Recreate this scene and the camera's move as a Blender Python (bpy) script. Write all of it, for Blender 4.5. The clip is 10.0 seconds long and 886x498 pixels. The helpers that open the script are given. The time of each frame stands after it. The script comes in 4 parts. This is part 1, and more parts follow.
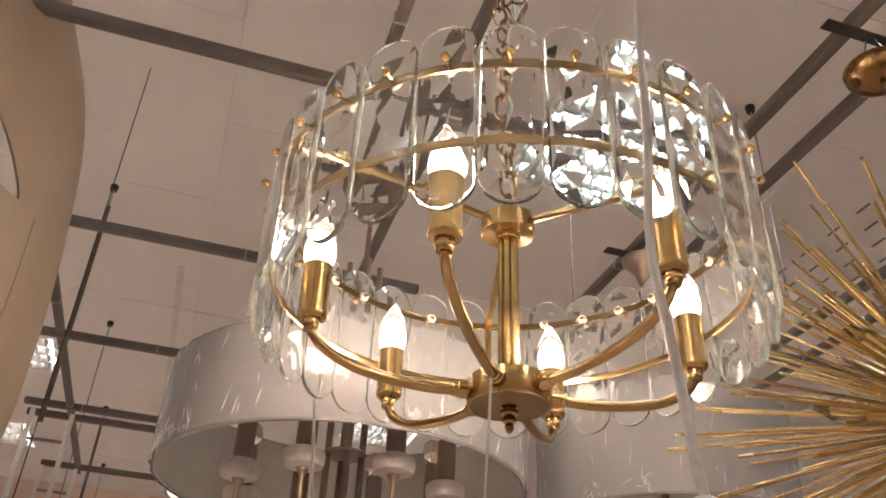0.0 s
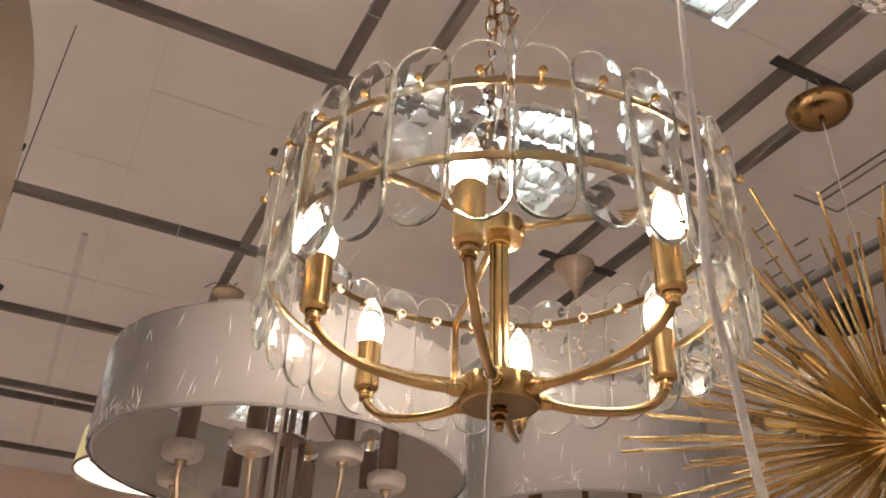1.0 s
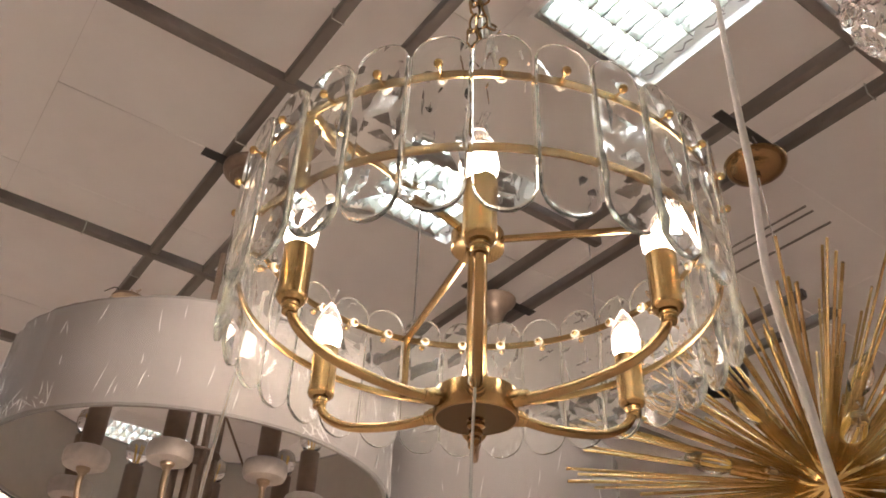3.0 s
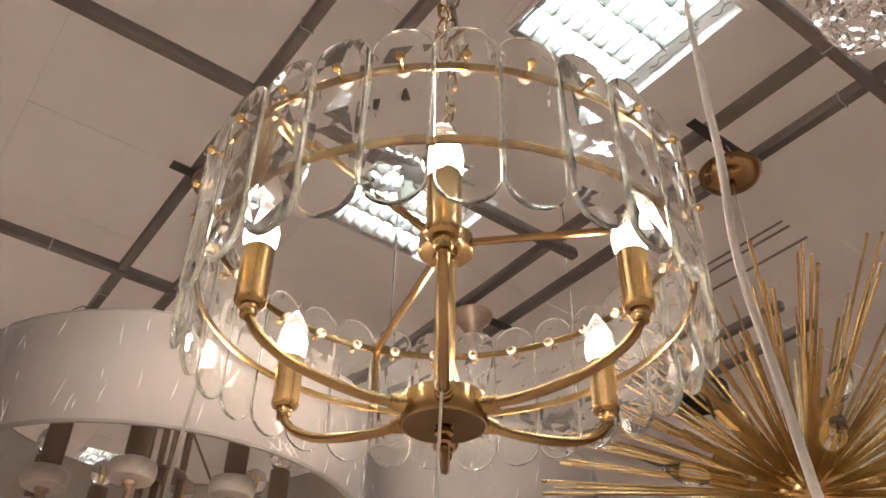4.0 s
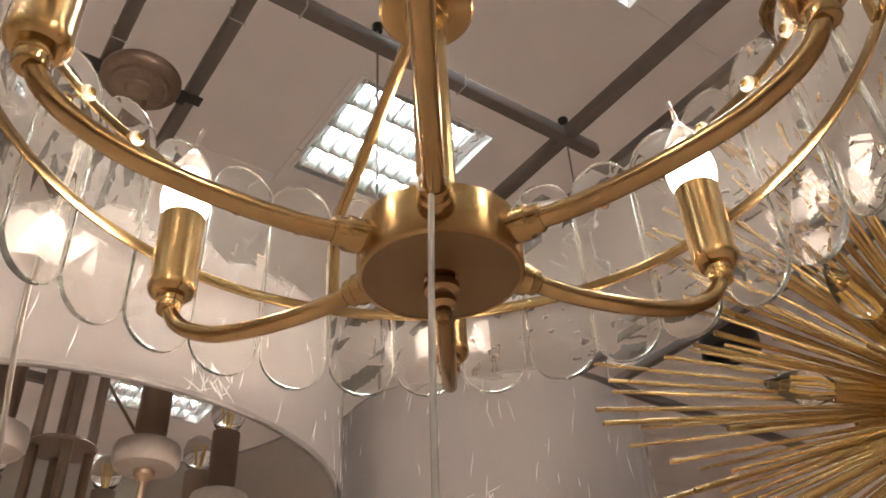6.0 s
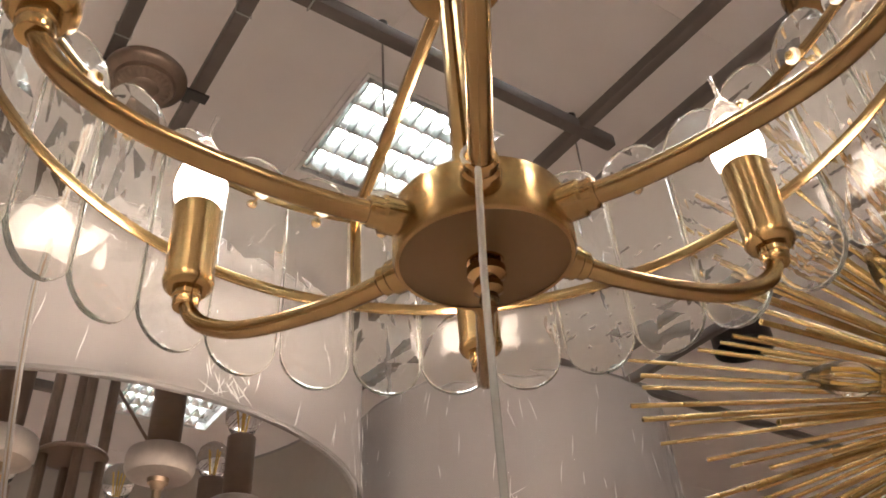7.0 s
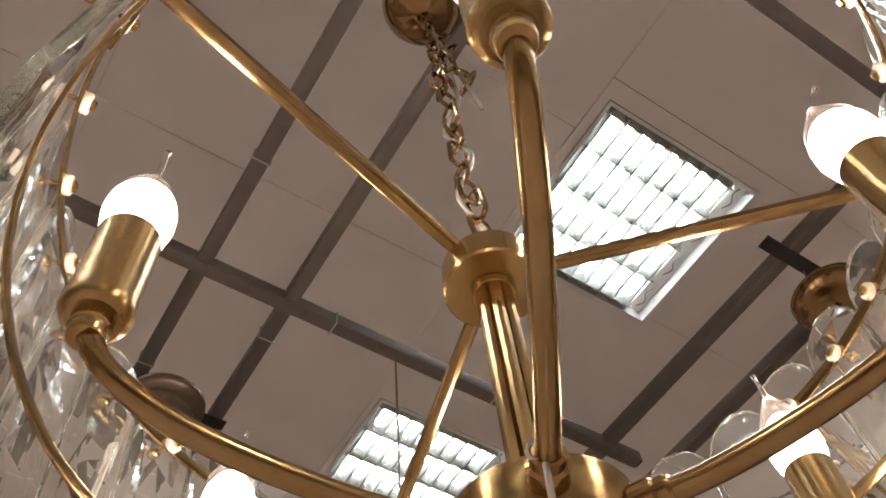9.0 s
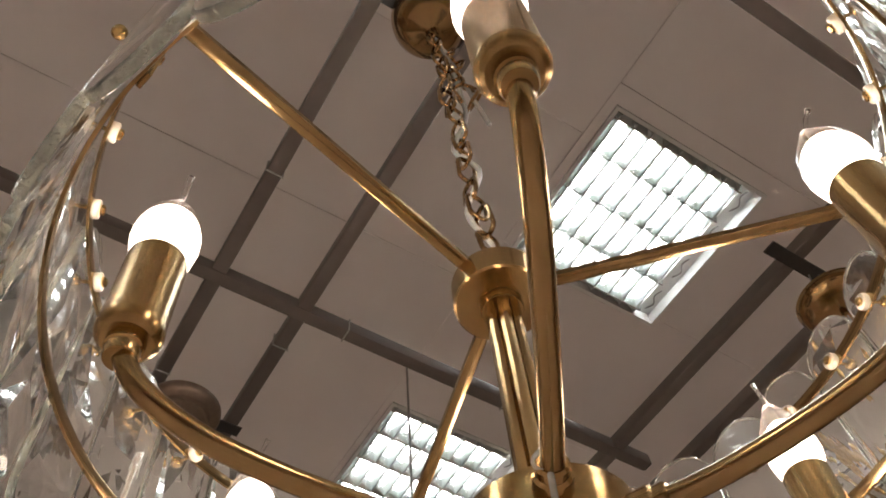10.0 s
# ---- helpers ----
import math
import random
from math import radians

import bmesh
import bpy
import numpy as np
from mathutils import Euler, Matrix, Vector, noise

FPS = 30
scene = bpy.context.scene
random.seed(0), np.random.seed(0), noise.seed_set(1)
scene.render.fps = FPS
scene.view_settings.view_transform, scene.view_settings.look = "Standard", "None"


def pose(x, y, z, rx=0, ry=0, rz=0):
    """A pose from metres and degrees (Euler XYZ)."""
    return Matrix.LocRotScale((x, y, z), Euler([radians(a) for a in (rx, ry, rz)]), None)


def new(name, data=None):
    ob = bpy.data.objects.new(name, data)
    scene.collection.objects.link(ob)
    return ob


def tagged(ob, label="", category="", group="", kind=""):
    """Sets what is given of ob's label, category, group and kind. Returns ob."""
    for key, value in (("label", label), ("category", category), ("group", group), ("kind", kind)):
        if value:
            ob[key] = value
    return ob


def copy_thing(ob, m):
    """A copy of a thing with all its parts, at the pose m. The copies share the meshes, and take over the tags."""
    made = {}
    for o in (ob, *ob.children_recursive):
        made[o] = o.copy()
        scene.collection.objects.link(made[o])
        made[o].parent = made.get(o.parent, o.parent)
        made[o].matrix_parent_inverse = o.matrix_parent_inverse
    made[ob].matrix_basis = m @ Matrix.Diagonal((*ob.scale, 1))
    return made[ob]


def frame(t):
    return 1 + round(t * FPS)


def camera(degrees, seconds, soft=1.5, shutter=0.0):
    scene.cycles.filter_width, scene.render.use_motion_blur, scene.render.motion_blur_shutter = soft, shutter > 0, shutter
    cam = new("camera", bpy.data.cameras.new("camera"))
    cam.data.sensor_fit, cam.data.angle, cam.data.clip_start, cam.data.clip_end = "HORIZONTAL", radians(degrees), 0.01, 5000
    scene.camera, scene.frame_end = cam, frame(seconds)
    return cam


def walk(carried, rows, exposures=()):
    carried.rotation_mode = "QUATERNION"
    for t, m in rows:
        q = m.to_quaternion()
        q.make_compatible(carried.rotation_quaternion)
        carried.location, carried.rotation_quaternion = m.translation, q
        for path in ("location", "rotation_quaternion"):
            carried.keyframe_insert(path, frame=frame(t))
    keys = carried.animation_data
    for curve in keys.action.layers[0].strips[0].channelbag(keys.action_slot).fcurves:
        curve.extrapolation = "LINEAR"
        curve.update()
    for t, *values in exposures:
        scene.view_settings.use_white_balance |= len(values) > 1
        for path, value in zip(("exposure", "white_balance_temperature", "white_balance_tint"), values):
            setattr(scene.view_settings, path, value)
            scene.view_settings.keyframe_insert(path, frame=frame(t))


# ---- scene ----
from mathutils import geometry

# Room axes: rails and ceiling panels run along U and V, turned 21.5 degrees from x and y.
TURN_DEG = 21.5
UX, UY = math.cos(radians(TURN_DEG)), math.sin(radians(TURN_DEG))


def room(u, v, z):
    """A place given along the room's axes."""
    return Vector((u * UX - v * UY, u * UY + v * UX, z))


# ---- camera ----
cam = camera(55.24, 10.0, soft=1.7)
ROWS = [
    (0.0, -0.0023, -0.8632, 1.6262, 122.95, -2.55, 3.51),
    (0.5, -0.0595, -0.8850, 1.6274, 122.41, -2.66, 2.45),
    (1.0, -0.1258, -0.8946, 1.6210, 122.37, -2.22, -4.88),
    (1.5, -0.1797, -0.8937, 1.6219, 122.21, -1.24, -10.16),
    (2.0, -0.2316, -0.8829, 1.6207, 125.24, -1.54, -13.03),
    (2.5, -0.2417, -0.8479, 1.6041, 125.12, -2.20, -14.00),
    (4.0, -0.2079, -0.7829, 1.5974, 127.34, -0.83, -15.22),
    (4.5, -0.2068, -0.7599, 1.5983, 127.13, -0.38, -14.83),
    (5.0, -0.1803, -0.6104, 1.6508, 127.12, 1.64, -14.44),
    (5.5, -0.1302, -0.4510, 1.7047, 127.06, 2.41, -13.80),
    (6.0, -0.0968, -0.3682, 1.7222, 126.46, 2.49, -13.21),
    (7.5, -0.1149, -0.3203, 1.7441, 127.37, 3.46, -12.23),
    (8.0, -0.1205, -0.3070, 1.7499, 137.80, 3.78, -12.64),
    (8.5, -0.1264, -0.3045, 1.7513, 146.44, 4.78, -12.65),
    (9.0, -0.1254, -0.3001, 1.7423, 148.70, 3.97, -10.91),
    (9.5, -0.1290, -0.2999, 1.7354, 149.03, 3.54, -10.28),
    (10.0, -0.1306, -0.3213, 1.7263, 148.86, 3.66, -10.16),
]
walk(cam, [(t, pose(x, y, z, rx, ry, rz)) for t, x, y, z, rx, ry, rz in ROWS],
     exposures=[(0.0, 0.42, 6450, 16), (4.5, 0.42, 6450, 16), (5.5, 0.27, 6450, 16), (7.5, 0.25, 6450, 16), (8.5, -0.15, 6450, 16), (9.0, -0.19, 6450, 16), (10.0, -0.42, 6450, 16)])

# ---- world ----
world = bpy.data.worlds.new("world")
scene.world = world
world.use_nodes = True
world.node_tree.nodes["Background"].inputs[0].default_value = (0.9, 0.85, 0.8, 1)
world.node_tree.nodes["Background"].inputs[1].default_value = 0.02
TUBE_LIGHT = 41.0
BULB_LIGHT = 190.0
CEILING_Z, RAIL_Z, SOCKET_Z = 3.987, 2.862, 2.05


# ---- materials ----
def material(name, colour, rough=0.5, metal=0.0, vary=0.0, scale=20.0, stretch=(1, 1, 1), bump=0.0, bump_scale=None,
             transmission=0.0, ior=1.5, emission=None, strength=0.0, coat=0.0, rough_vary=0.0, alpha=1.0, sheen=0.0, translucent=0.0, brushed=0.0):
    m = bpy.data.materials.new(name)
    m.use_nodes = True
    nt = m.node_tree
    b = nt.nodes["Principled BSDF"]
    b.inputs["Base Color"].default_value = (*colour, 1)
    b.inputs["Roughness"].default_value = rough
    b.inputs["Metallic"].default_value = metal
    b.inputs["Transmission Weight"].default_value = transmission
    b.inputs["IOR"].default_value = ior
    b.inputs["Coat Weight"].default_value = coat
    b.inputs["Alpha"].default_value = alpha
    b.inputs["Sheen Weight"].default_value = sheen
    if brushed:
        b.inputs["Anisotropic"].default_value = brushed
        b.inputs["Anisotropic Rotation"].default_value = 0.25
        tg = nt.nodes.new("ShaderNodeTangent")
        tg.direction_type, tg.axis = "RADIAL", "Z"
        nt.links.new(tg.outputs["Tangent"], b.inputs["Tangent"])
    if emission:
        b.inputs["Emission Color"].default_value = (*emission, 1)
        b.inputs["Emission Strength"].default_value = strength
    if vary or bump or rough_vary:
        co = nt.nodes.new("ShaderNodeTexCoord")
        mp = nt.nodes.new("ShaderNodeMapping")
        mp.inputs["Scale"].default_value = stretch
        nt.links.new(co.outputs["Object"], mp.inputs["Vector"])
        fine = nt.nodes.new("ShaderNodeTexNoise")
        fine.inputs["Scale"].default_value = scale
        fine.inputs["Detail"].default_value = 6
        nt.links.new(mp.outputs["Vector"], fine.inputs["Vector"])
        broad = nt.nodes.new("ShaderNodeTexNoise")
        broad.inputs["Scale"].default_value = scale / 9
        broad.inputs["Detail"].default_value = 3
        nt.links.new(mp.outputs["Vector"], broad.inputs["Vector"])
        add = nt.nodes.new("ShaderNodeMath")
        add.operation = "ADD"
        nt.links.new(fine.outputs["Fac"], add.inputs[0])
        nt.links.new(broad.outputs["Fac"], add.inputs[1])
        if vary:
            ramp = nt.nodes.new("ShaderNodeMapRange")
            ramp.inputs["From Min"].default_value, ramp.inputs["From Max"].default_value = 0.6, 1.4
            ramp.inputs["To Min"].default_value, ramp.inputs["To Max"].default_value = 1 - vary, 1 + vary
            nt.links.new(add.outputs[0], ramp.inputs["Value"])
            mul = nt.nodes.new("ShaderNodeMix")
            mul.data_type, mul.blend_type = "RGBA", "MULTIPLY"
            mul.inputs["Factor"].default_value = 1
            mul.inputs["A"].default_value = (*colour, 1)
            nt.links.new(ramp.outputs["Result"], mul.inputs["B"])
            nt.links.new(mul.outputs["Result"], b.inputs["Base Color"])
        if rough_vary:
            rr = nt.nodes.new("ShaderNodeMapRange")
            rr.inputs["From Min"].default_value, rr.inputs["From Max"].default_value = 0.6, 1.4
            rr.inputs["To Min"].default_value, rr.inputs["To Max"].default_value = max(rough - rough_vary, 0.01), rough + rough_vary
            nt.links.new(add.outputs[0], rr.inputs["Value"])
            nt.links.new(rr.outputs["Result"], b.inputs["Roughness"])
        if bump:
            bn = nt.nodes.new("ShaderNodeTexNoise")
            bn.inputs["Scale"].default_value = bump_scale or scale
            bn.inputs["Detail"].default_value = 3
            nt.links.new(mp.outputs["Vector"], bn.inputs["Vector"])
            bp = nt.nodes.new("ShaderNodeBump")
            bp.inputs["Strength"].default_value = bump
            bp.inputs["Distance"].default_value = 0.002
            nt.links.new(bn.outputs["Fac"], bp.inputs["Height"])
            nt.links.new(bp.outputs["Normal"], b.inputs["Normal"])
    if translucent:
        tr = nt.nodes.new("ShaderNodeBsdfTranslucent")
        tr.inputs["Color"].default_value = (*colour, 1)
        mx = nt.nodes.new("ShaderNodeMixShader")
        mx.inputs[0].default_value = translucent
        nt.links.new(b.outputs[0], mx.inputs[1])
        nt.links.new(tr.outputs[0], mx.inputs[2])
        nt.links.new(mx.outputs[0], nt.nodes["Material Output"].inputs["Surface"])
    return m


BRASS = material("brushed_brass", (0.42, 0.283, 0.126), 0.17, 1.0, vary=0.05, scale=300, rough_vary=0.04)
TURNED = material("turned_brass", (0.42, 0.283, 0.126), 0.22, 1.0, vary=0.06, scale=160, stretch=(0.3, 0.3, 14), rough_vary=0.04, brushed=0.85)
# darker than the other brass: stands in for the dim reflection from below
BRASS_DISC = material("satin_brass_dimmed", (0.25, 0.165, 0.085), 0.45, 1.0, vary=0.05, scale=200, rough_vary=0.04)
ARM_BRASS = material("drawn_brass", (0.42, 0.285, 0.13), 0.2, 1.0, vary=0.06, scale=150, stretch=(0.06, 1, 1), rough_vary=0.04)
GOLD = material("polished_gold", (0.62, 0.44, 0.19), 0.1, 1.0, rough_vary=0.05, scale=50)
OLD_BRASS = material("old_brass", (0.36, 0.235, 0.11), 0.14, 1.0, vary=0.08, scale=120, rough_vary=0.05)
BRONZE = material("bronze_arm", (0.38, 0.285, 0.2), 0.32, 0.9, vary=0.1, scale=80, rough_vary=0.06)
PEWTER = material("antique_pewter", (0.46, 0.37, 0.3), 0.4, 0.75, vary=0.2, scale=60, rough_vary=0.1)
AGED = material("aged_bronze", (0.24, 0.18, 0.14), 0.38, 0.8, vary=0.25, scale=60, rough_vary=0.1)
GLASS = material("plate_glass", (0.985, 0.99, 0.975), 0.0, transmission=0.988, ior=1.46, bump=0.1, bump_scale=34, stretch=(1, 1, 0.45))
GLASS_EDGE = material("ground_glass_edge", (0.92, 0.91, 0.8), 0.05, transmission=0.94, ior=1.3, bump=0.8, bump_scale=120)
FROSTED = material("frosted_bulb_glass", (0.97, 0.94, 0.93), 0.05, transmission=1.0, ior=1.3)
BULB_GLASS = material("bulb_glass", (1, 1, 1), 0.0, transmission=1.0, ior=1.45, bump=0.03, bump_scale=60)
FILAMENT = material("lit_bulb_core", (1, 0.9, 0.75), 0.5, emission=(1.0, 0.86, 0.68), strength=BULB_LIGHT)
WASHER = material("white_nylon", (0.5, 0.45, 0.37), 0.45, vary=0.08, scale=200)
STRIP = material("faint_grey_strip", (0.76, 0.73, 0.715), 0.8, vary=0.1, scale=12)
CEILING = material("ceiling_board", (0.86, 0.83, 0.82), 0.85, vary=0.035, scale=6, bump=0.12, bump_scale=60)
JOINT = material("ceiling_joint", (0.7, 0.66, 0.64), 0.9, vary=0.1, scale=20)
RAIL = material("painted_steel_rail", (0.115, 0.094, 0.082), 0.55, 0.0, vary=0.15, scale=25, bump=0.05, bump_scale=120)
ROD = material("zinc_rod", (0.3, 0.29, 0.28), 0.4, 0.8, vary=0.15, scale=60)
HOUSING = material("white_enamel", (0.82, 0.83, 0.82), 0.35, vary=0.04, scale=30)
LOUVRE = material("aluminium_louvre", (0.5, 0.54, 0.52), 0.32, 0.45, vary=0.06, scale=40, translucent=0.06)
REFLECTOR = material("bright_aluminium", (0.8, 0.83, 0.81), 0.2, 0.9, vary=0.04, scale=40)
TUBE = material("fluorescent_tube", (1, 1, 1), 0.5, emission=(0.95, 1.0, 0.97), strength=TUBE_LIGHT)
SHADE = material("grey_fabric_shade", (0.5, 0.452, 0.435), 0.6, vary=0.06, scale=300, stretch=(1, 1, 0.25), bump=0.1, bump_scale=900, translucent=0.12)
SHADE_IN = material("shade_lining", (0.43, 0.368, 0.31), 0.55, vary=0.05, scale=40)
TRIM = material("shade_trim", (0.33, 0.3, 0.28), 0.6, vary=0.1, scale=100)
WRAP = material("clear_film", (1, 1, 1), 0.18, transmission=1.0, ior=1.55, bump=0.3, bump_scale=26, stretch=(1, 1, 0.3))
BROWN = material("brown_sleeve", (0.23, 0.16, 0.118), 0.42, 0.35, vary=0.12, scale=60, rough_vary=0.06)
MARBLE = material("white_marble", (0.46, 0.4, 0.36), 0.45, vary=0.2, scale=70, bump=0.15, bump_scale=160)
CORD = material("clear_cable", (0.85, 0.84, 0.8), 0.25, transmission=0.55, ior=1.3, vary=0.1, scale=80)
CORD_CORE = material("brown_cable_core", (0.3, 0.21, 0.15), 0.4, vary=0.1, scale=80)
CORD_WHITE = material("wrapped_cord", (0.74, 0.7, 0.66), 0.4, vary=0.15, scale=160, bump=0.3, bump_scale=300)
BAG_FILM = material("crumpled_bag_film", (0.98, 0.95, 0.93), 0.08, transmission=0.97, ior=1.22)
# near-white base paints in the glints along the film's folds
CREASE_GLINT = material("film_glint_white", (0.97, 0.95, 0.93), 0.3, coat=0.6)
SLOT = material("slot_shadow", (0.2, 0.18, 0.17), 0.8, vary=0.2, scale=40)
VENEER = material("beige_veneer", (0.34, 0.245, 0.17), 0.55, vary=0.1, scale=14, stretch=(1, 1, 0.3))
CREAM = material("cream_lining", (0.78, 0.74, 0.68), 0.6, vary=0.05, scale=20)
BLACK = material("black_metal", (0.03, 0.027, 0.026), 0.4, 0.2, vary=0.2, scale=30)
# colours of the unseen walls and floor, picked for the bounce they give
WALL = material("bounce_wall", (0.86, 0.69, 0.59), 0.8, vary=0.06, scale=3, bump=0.1, bump_scale=50)
FLOOR = material("bounce_floor", (0.8, 0.61, 0.5), 0.4, vary=0.12, scale=4, rough_vary=0.1)
AMBER = material("filament_amber", (0.7, 0.45, 0.12), 0.35, 0.6, vary=0.1, scale=100)
YELLOW_SHADE = material("pale_yellow_shade", (0.82, 0.74, 0.5), 0.6, vary=0.06, scale=40, emission=(0.95, 0.82, 0.36), strength=0.25)
GLOW_DISC = material("glowing_diffuser", (0.85, 0.82, 0.75), 0.6, vary=0.04, scale=12, emission=(1.0, 0.86, 0.66), strength=1.1)


# ---- mesh helpers ----
def mesh_of(bm, mat, smooth=True, sharp=35):
    me = bpy.data.meshes.new("mesh")
    bmesh.ops.recalc_face_normals(bm, faces=bm.faces[:])
    bm.to_mesh(me)
    bm.free()
    me.materials.append(mat)
    if smooth:
        me.shade_smooth()
        me.set_sharp_from_angle(angle=radians(sharp))
    return me


def part(name, bm, mat, parent=None, label="", smooth=True, place=None):
    ob = new(name, mesh_of(bm, mat, smooth) if isinstance(bm, bmesh.types.BMesh) else bm)
    ob.parent = parent
    if place is not None:
        ob.matrix_basis = place
    return tagged(ob, label)


def empty(name, at, label, category, group="", kind=""):
    ob = new(name)
    ob.empty_display_size = 0.05
    ob.matrix_basis = at if isinstance(at, Matrix) else Matrix.Translation(at)
    return tagged(ob, label, category, group, kind)


def box(bm, size, m=Matrix.Identity(4), bevel=0.0):
    made = bmesh.ops.create_cube(bm, size=1, matrix=m @ Matrix.Diagonal((*size, 1)))
    if bevel:
        edges = list({e for v in made["verts"] for e in v.link_edges})
        bmesh.ops.bevel(bm, geom=edges, offset=bevel, segments=2, affect="EDGES", profile=0.5)
    return bm


def lathe(profile, n=32, bm=None, m=Matrix.Identity(4), closed=False):
    """Turns a profile of (radius, z) about z."""
    bm = bm or bmesh.new()
    rings = []
    for r, z in profile:
        if r < 1e-6:
            rings.append([bm.verts.new(m @ Vector((0, 0, z)))])
        else:
            rings.append([bm.verts.new(m @ Vector((r * math.cos(2 * math.pi * k / n), r * math.sin(2 * math.pi * k / n), z))) for k in range(n)])
    pairs = list(zip(rings, rings[1:])) + ([(rings[-1], rings[0])] if closed else [])
    for a, b in pairs:
        for k in range(n):
            q = [a[k % len(a)], a[(k + 1) % len(a)], b[(k + 1) % len(b)], b[k % len(b)]]
            q = list(dict.fromkeys(q))
            if len(q) > 2:
                bm.faces.new(q)
    return bm


def sweep(points, radius, n=12, bm=None, loop=False, section=None):
    """A tube along points; radius a number or a list; section: (width, height) of a flat bar instead, its width upright."""
    bm = bm or bmesh.new()
    pts = [Vector(p) for p in points]
    rad = radius if isinstance(radius, (list, tuple)) else [radius] * len(pts)
    rings, side = [], None
    for i, p in enumerate(pts):
        a = pts[i - 1] if (i or loop) else pts[i]
        b = pts[(i + 1) % len(pts)] if (i + 1 < len(pts) or loop) else pts[i]
        d = (b - a).normalized()
        if section:
            s = d.cross(Vector((0, 0, 1)))
            s = s.normalized() if s.length > 1e-4 else (side or Vector((1, 0, 0)))
        elif side is None:
            s = d.cross(Vector((0, 0, 1)))
            s = (s if s.length > 0.05 else d.cross(Vector((1, 0, 0)))).normalized()
        else:
            s = (side - d * side.dot(d)).normalized()
        side, up = s, s.cross(d).normalized()
        if section:
            w, h = section[0] / 2, section[1] / 2
            rings.append([bm.verts.new(p + s * x * w + up * y * h) for x, y in ((-1, -0.8), (-0.8, -1), (0.8, -1), (1, -0.8), (1, 0.8), (0.8, 1), (-0.8, 1), (-1, 0.8))])
        else:
            rings.append([bm.verts.new(p + (s * math.cos(2 * math.pi * k / n) + up * math.sin(2 * math.pi * k / n)) * rad[i]) for k in range(n)])
    m = len(rings[0])
    for a, b in list(zip(rings, rings[1:])) + ([(rings[-1], rings[0])] if loop else []):
        for k in range(m):
            bm.faces.new((a[k], a[(k + 1) % m], b[(k + 1) % m], b[k]))
    if not loop:
        bm.faces.new(rings[0][::-1])
        bm.faces.new(rings[-1])
    return bm


def smooth_path(points, steps=8):
    """A rounded path through points."""
    pts = [Vector(p) for p in points]
    pts = [2 * pts[0] - pts[1]] + pts + [2 * pts[-1] - pts[-2]]
    out = []
    for a, b, c, d in zip(pts, pts[1:], pts[2:], pts[3:]):
        for k in range(steps):
            t = k / steps
            out.append(0.5 * (2 * b + (c - a) * t + (2 * a - 5 * b + 4 * c - d) * t * t + (3 * b - a - 3 * c + d) * t ** 3))
    return out + [pts[-2]]


def ball(radius, bm=None, m=Matrix.Identity(4), u=16, v=10):
    bm = bm or bmesh.new()
    bmesh.ops.create_uvsphere(bm, u_segments=u, v_segments=v, radius=radius, matrix=m)
    return bm


def about_z(deg):
    return pose(0, 0, 0, 0, 0, deg)


# ---- setting ----
def build_setting():
    # Unseen floor; pale warm colour added to bounce light up to the ceiling.
    bm = box(bmesh.new(), (16, 16, 0.2), pose(0, 0, -0.1))
    tagged(part("floor", bm, FLOOR, smooth=False), "unseen pale warm floor that bounces light onto the ceiling", "floor", kind="structure")
    # Unseen walls close the room, tinted warm to colour the bounced light.
    for name, x, y, a in (("wall_north", 0, 8.1, 0), ("wall_south", 0, -8.1, 0), ("wall_east", 8.1, 0, 90), ("wall_west", -8.1, 0, 90)):
        bm = box(bmesh.new(), (16.4, 0.2, 4.3), Matrix.Translation((0, 0, 2.1)))
        tagged(part(name, bm, WALL, smooth=False, place=about_z(TURN_DEG) @ pose(x, y, 0, 0, 0, a)), "unseen closing wall, tinted warm for bounced light", "wall", kind="structure")


# First four and (1.05, 4.12) are seen; the rest, unseen, are added fill lights.
LAMPS_AND_FILL = [(1.082, 0.466), (1.072, 1.743), (-1.555, 4.93), (-1.86, 6.69), (-1.34, 0.41)]
LAMPS_AND_FILL += [(u, v) for u in (1.06, 3.46) for v in (-0.85, -2.1, -3.36, -4.61, -5.87)]
LAMPS_AND_FILL += [(-0.2, -3.3), (-1.34, -3.6), (-1.34, -4.9), (-1.34, -6.1), (-2.3, -1.2), (1.05, 4.12), (-2.5, 2.1), (-2.5, 3.6), (-2.5, 5.1)]
LAMPS_AND_FILL += [(-3.74, v) for v in (-4.61, -3.36, -2.1, -0.85, 0.41, 1.66, 2.92, 4.17, 5.42, 6.68)]
LAMPS_AND_FILL += [(-6.14, v) for v in (-2.1, 0.41, 2.92, 5.42)]
LAMPS_AND_FILL += [(-4.9, 2.1), (-4.9, 3.6), (-4.9, 5.1), (-2.5, 6.4), (1.05, 5.4), (1.05, 6.6), (3.46, 5.4), (3.46, 6.6)]
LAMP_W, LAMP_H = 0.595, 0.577


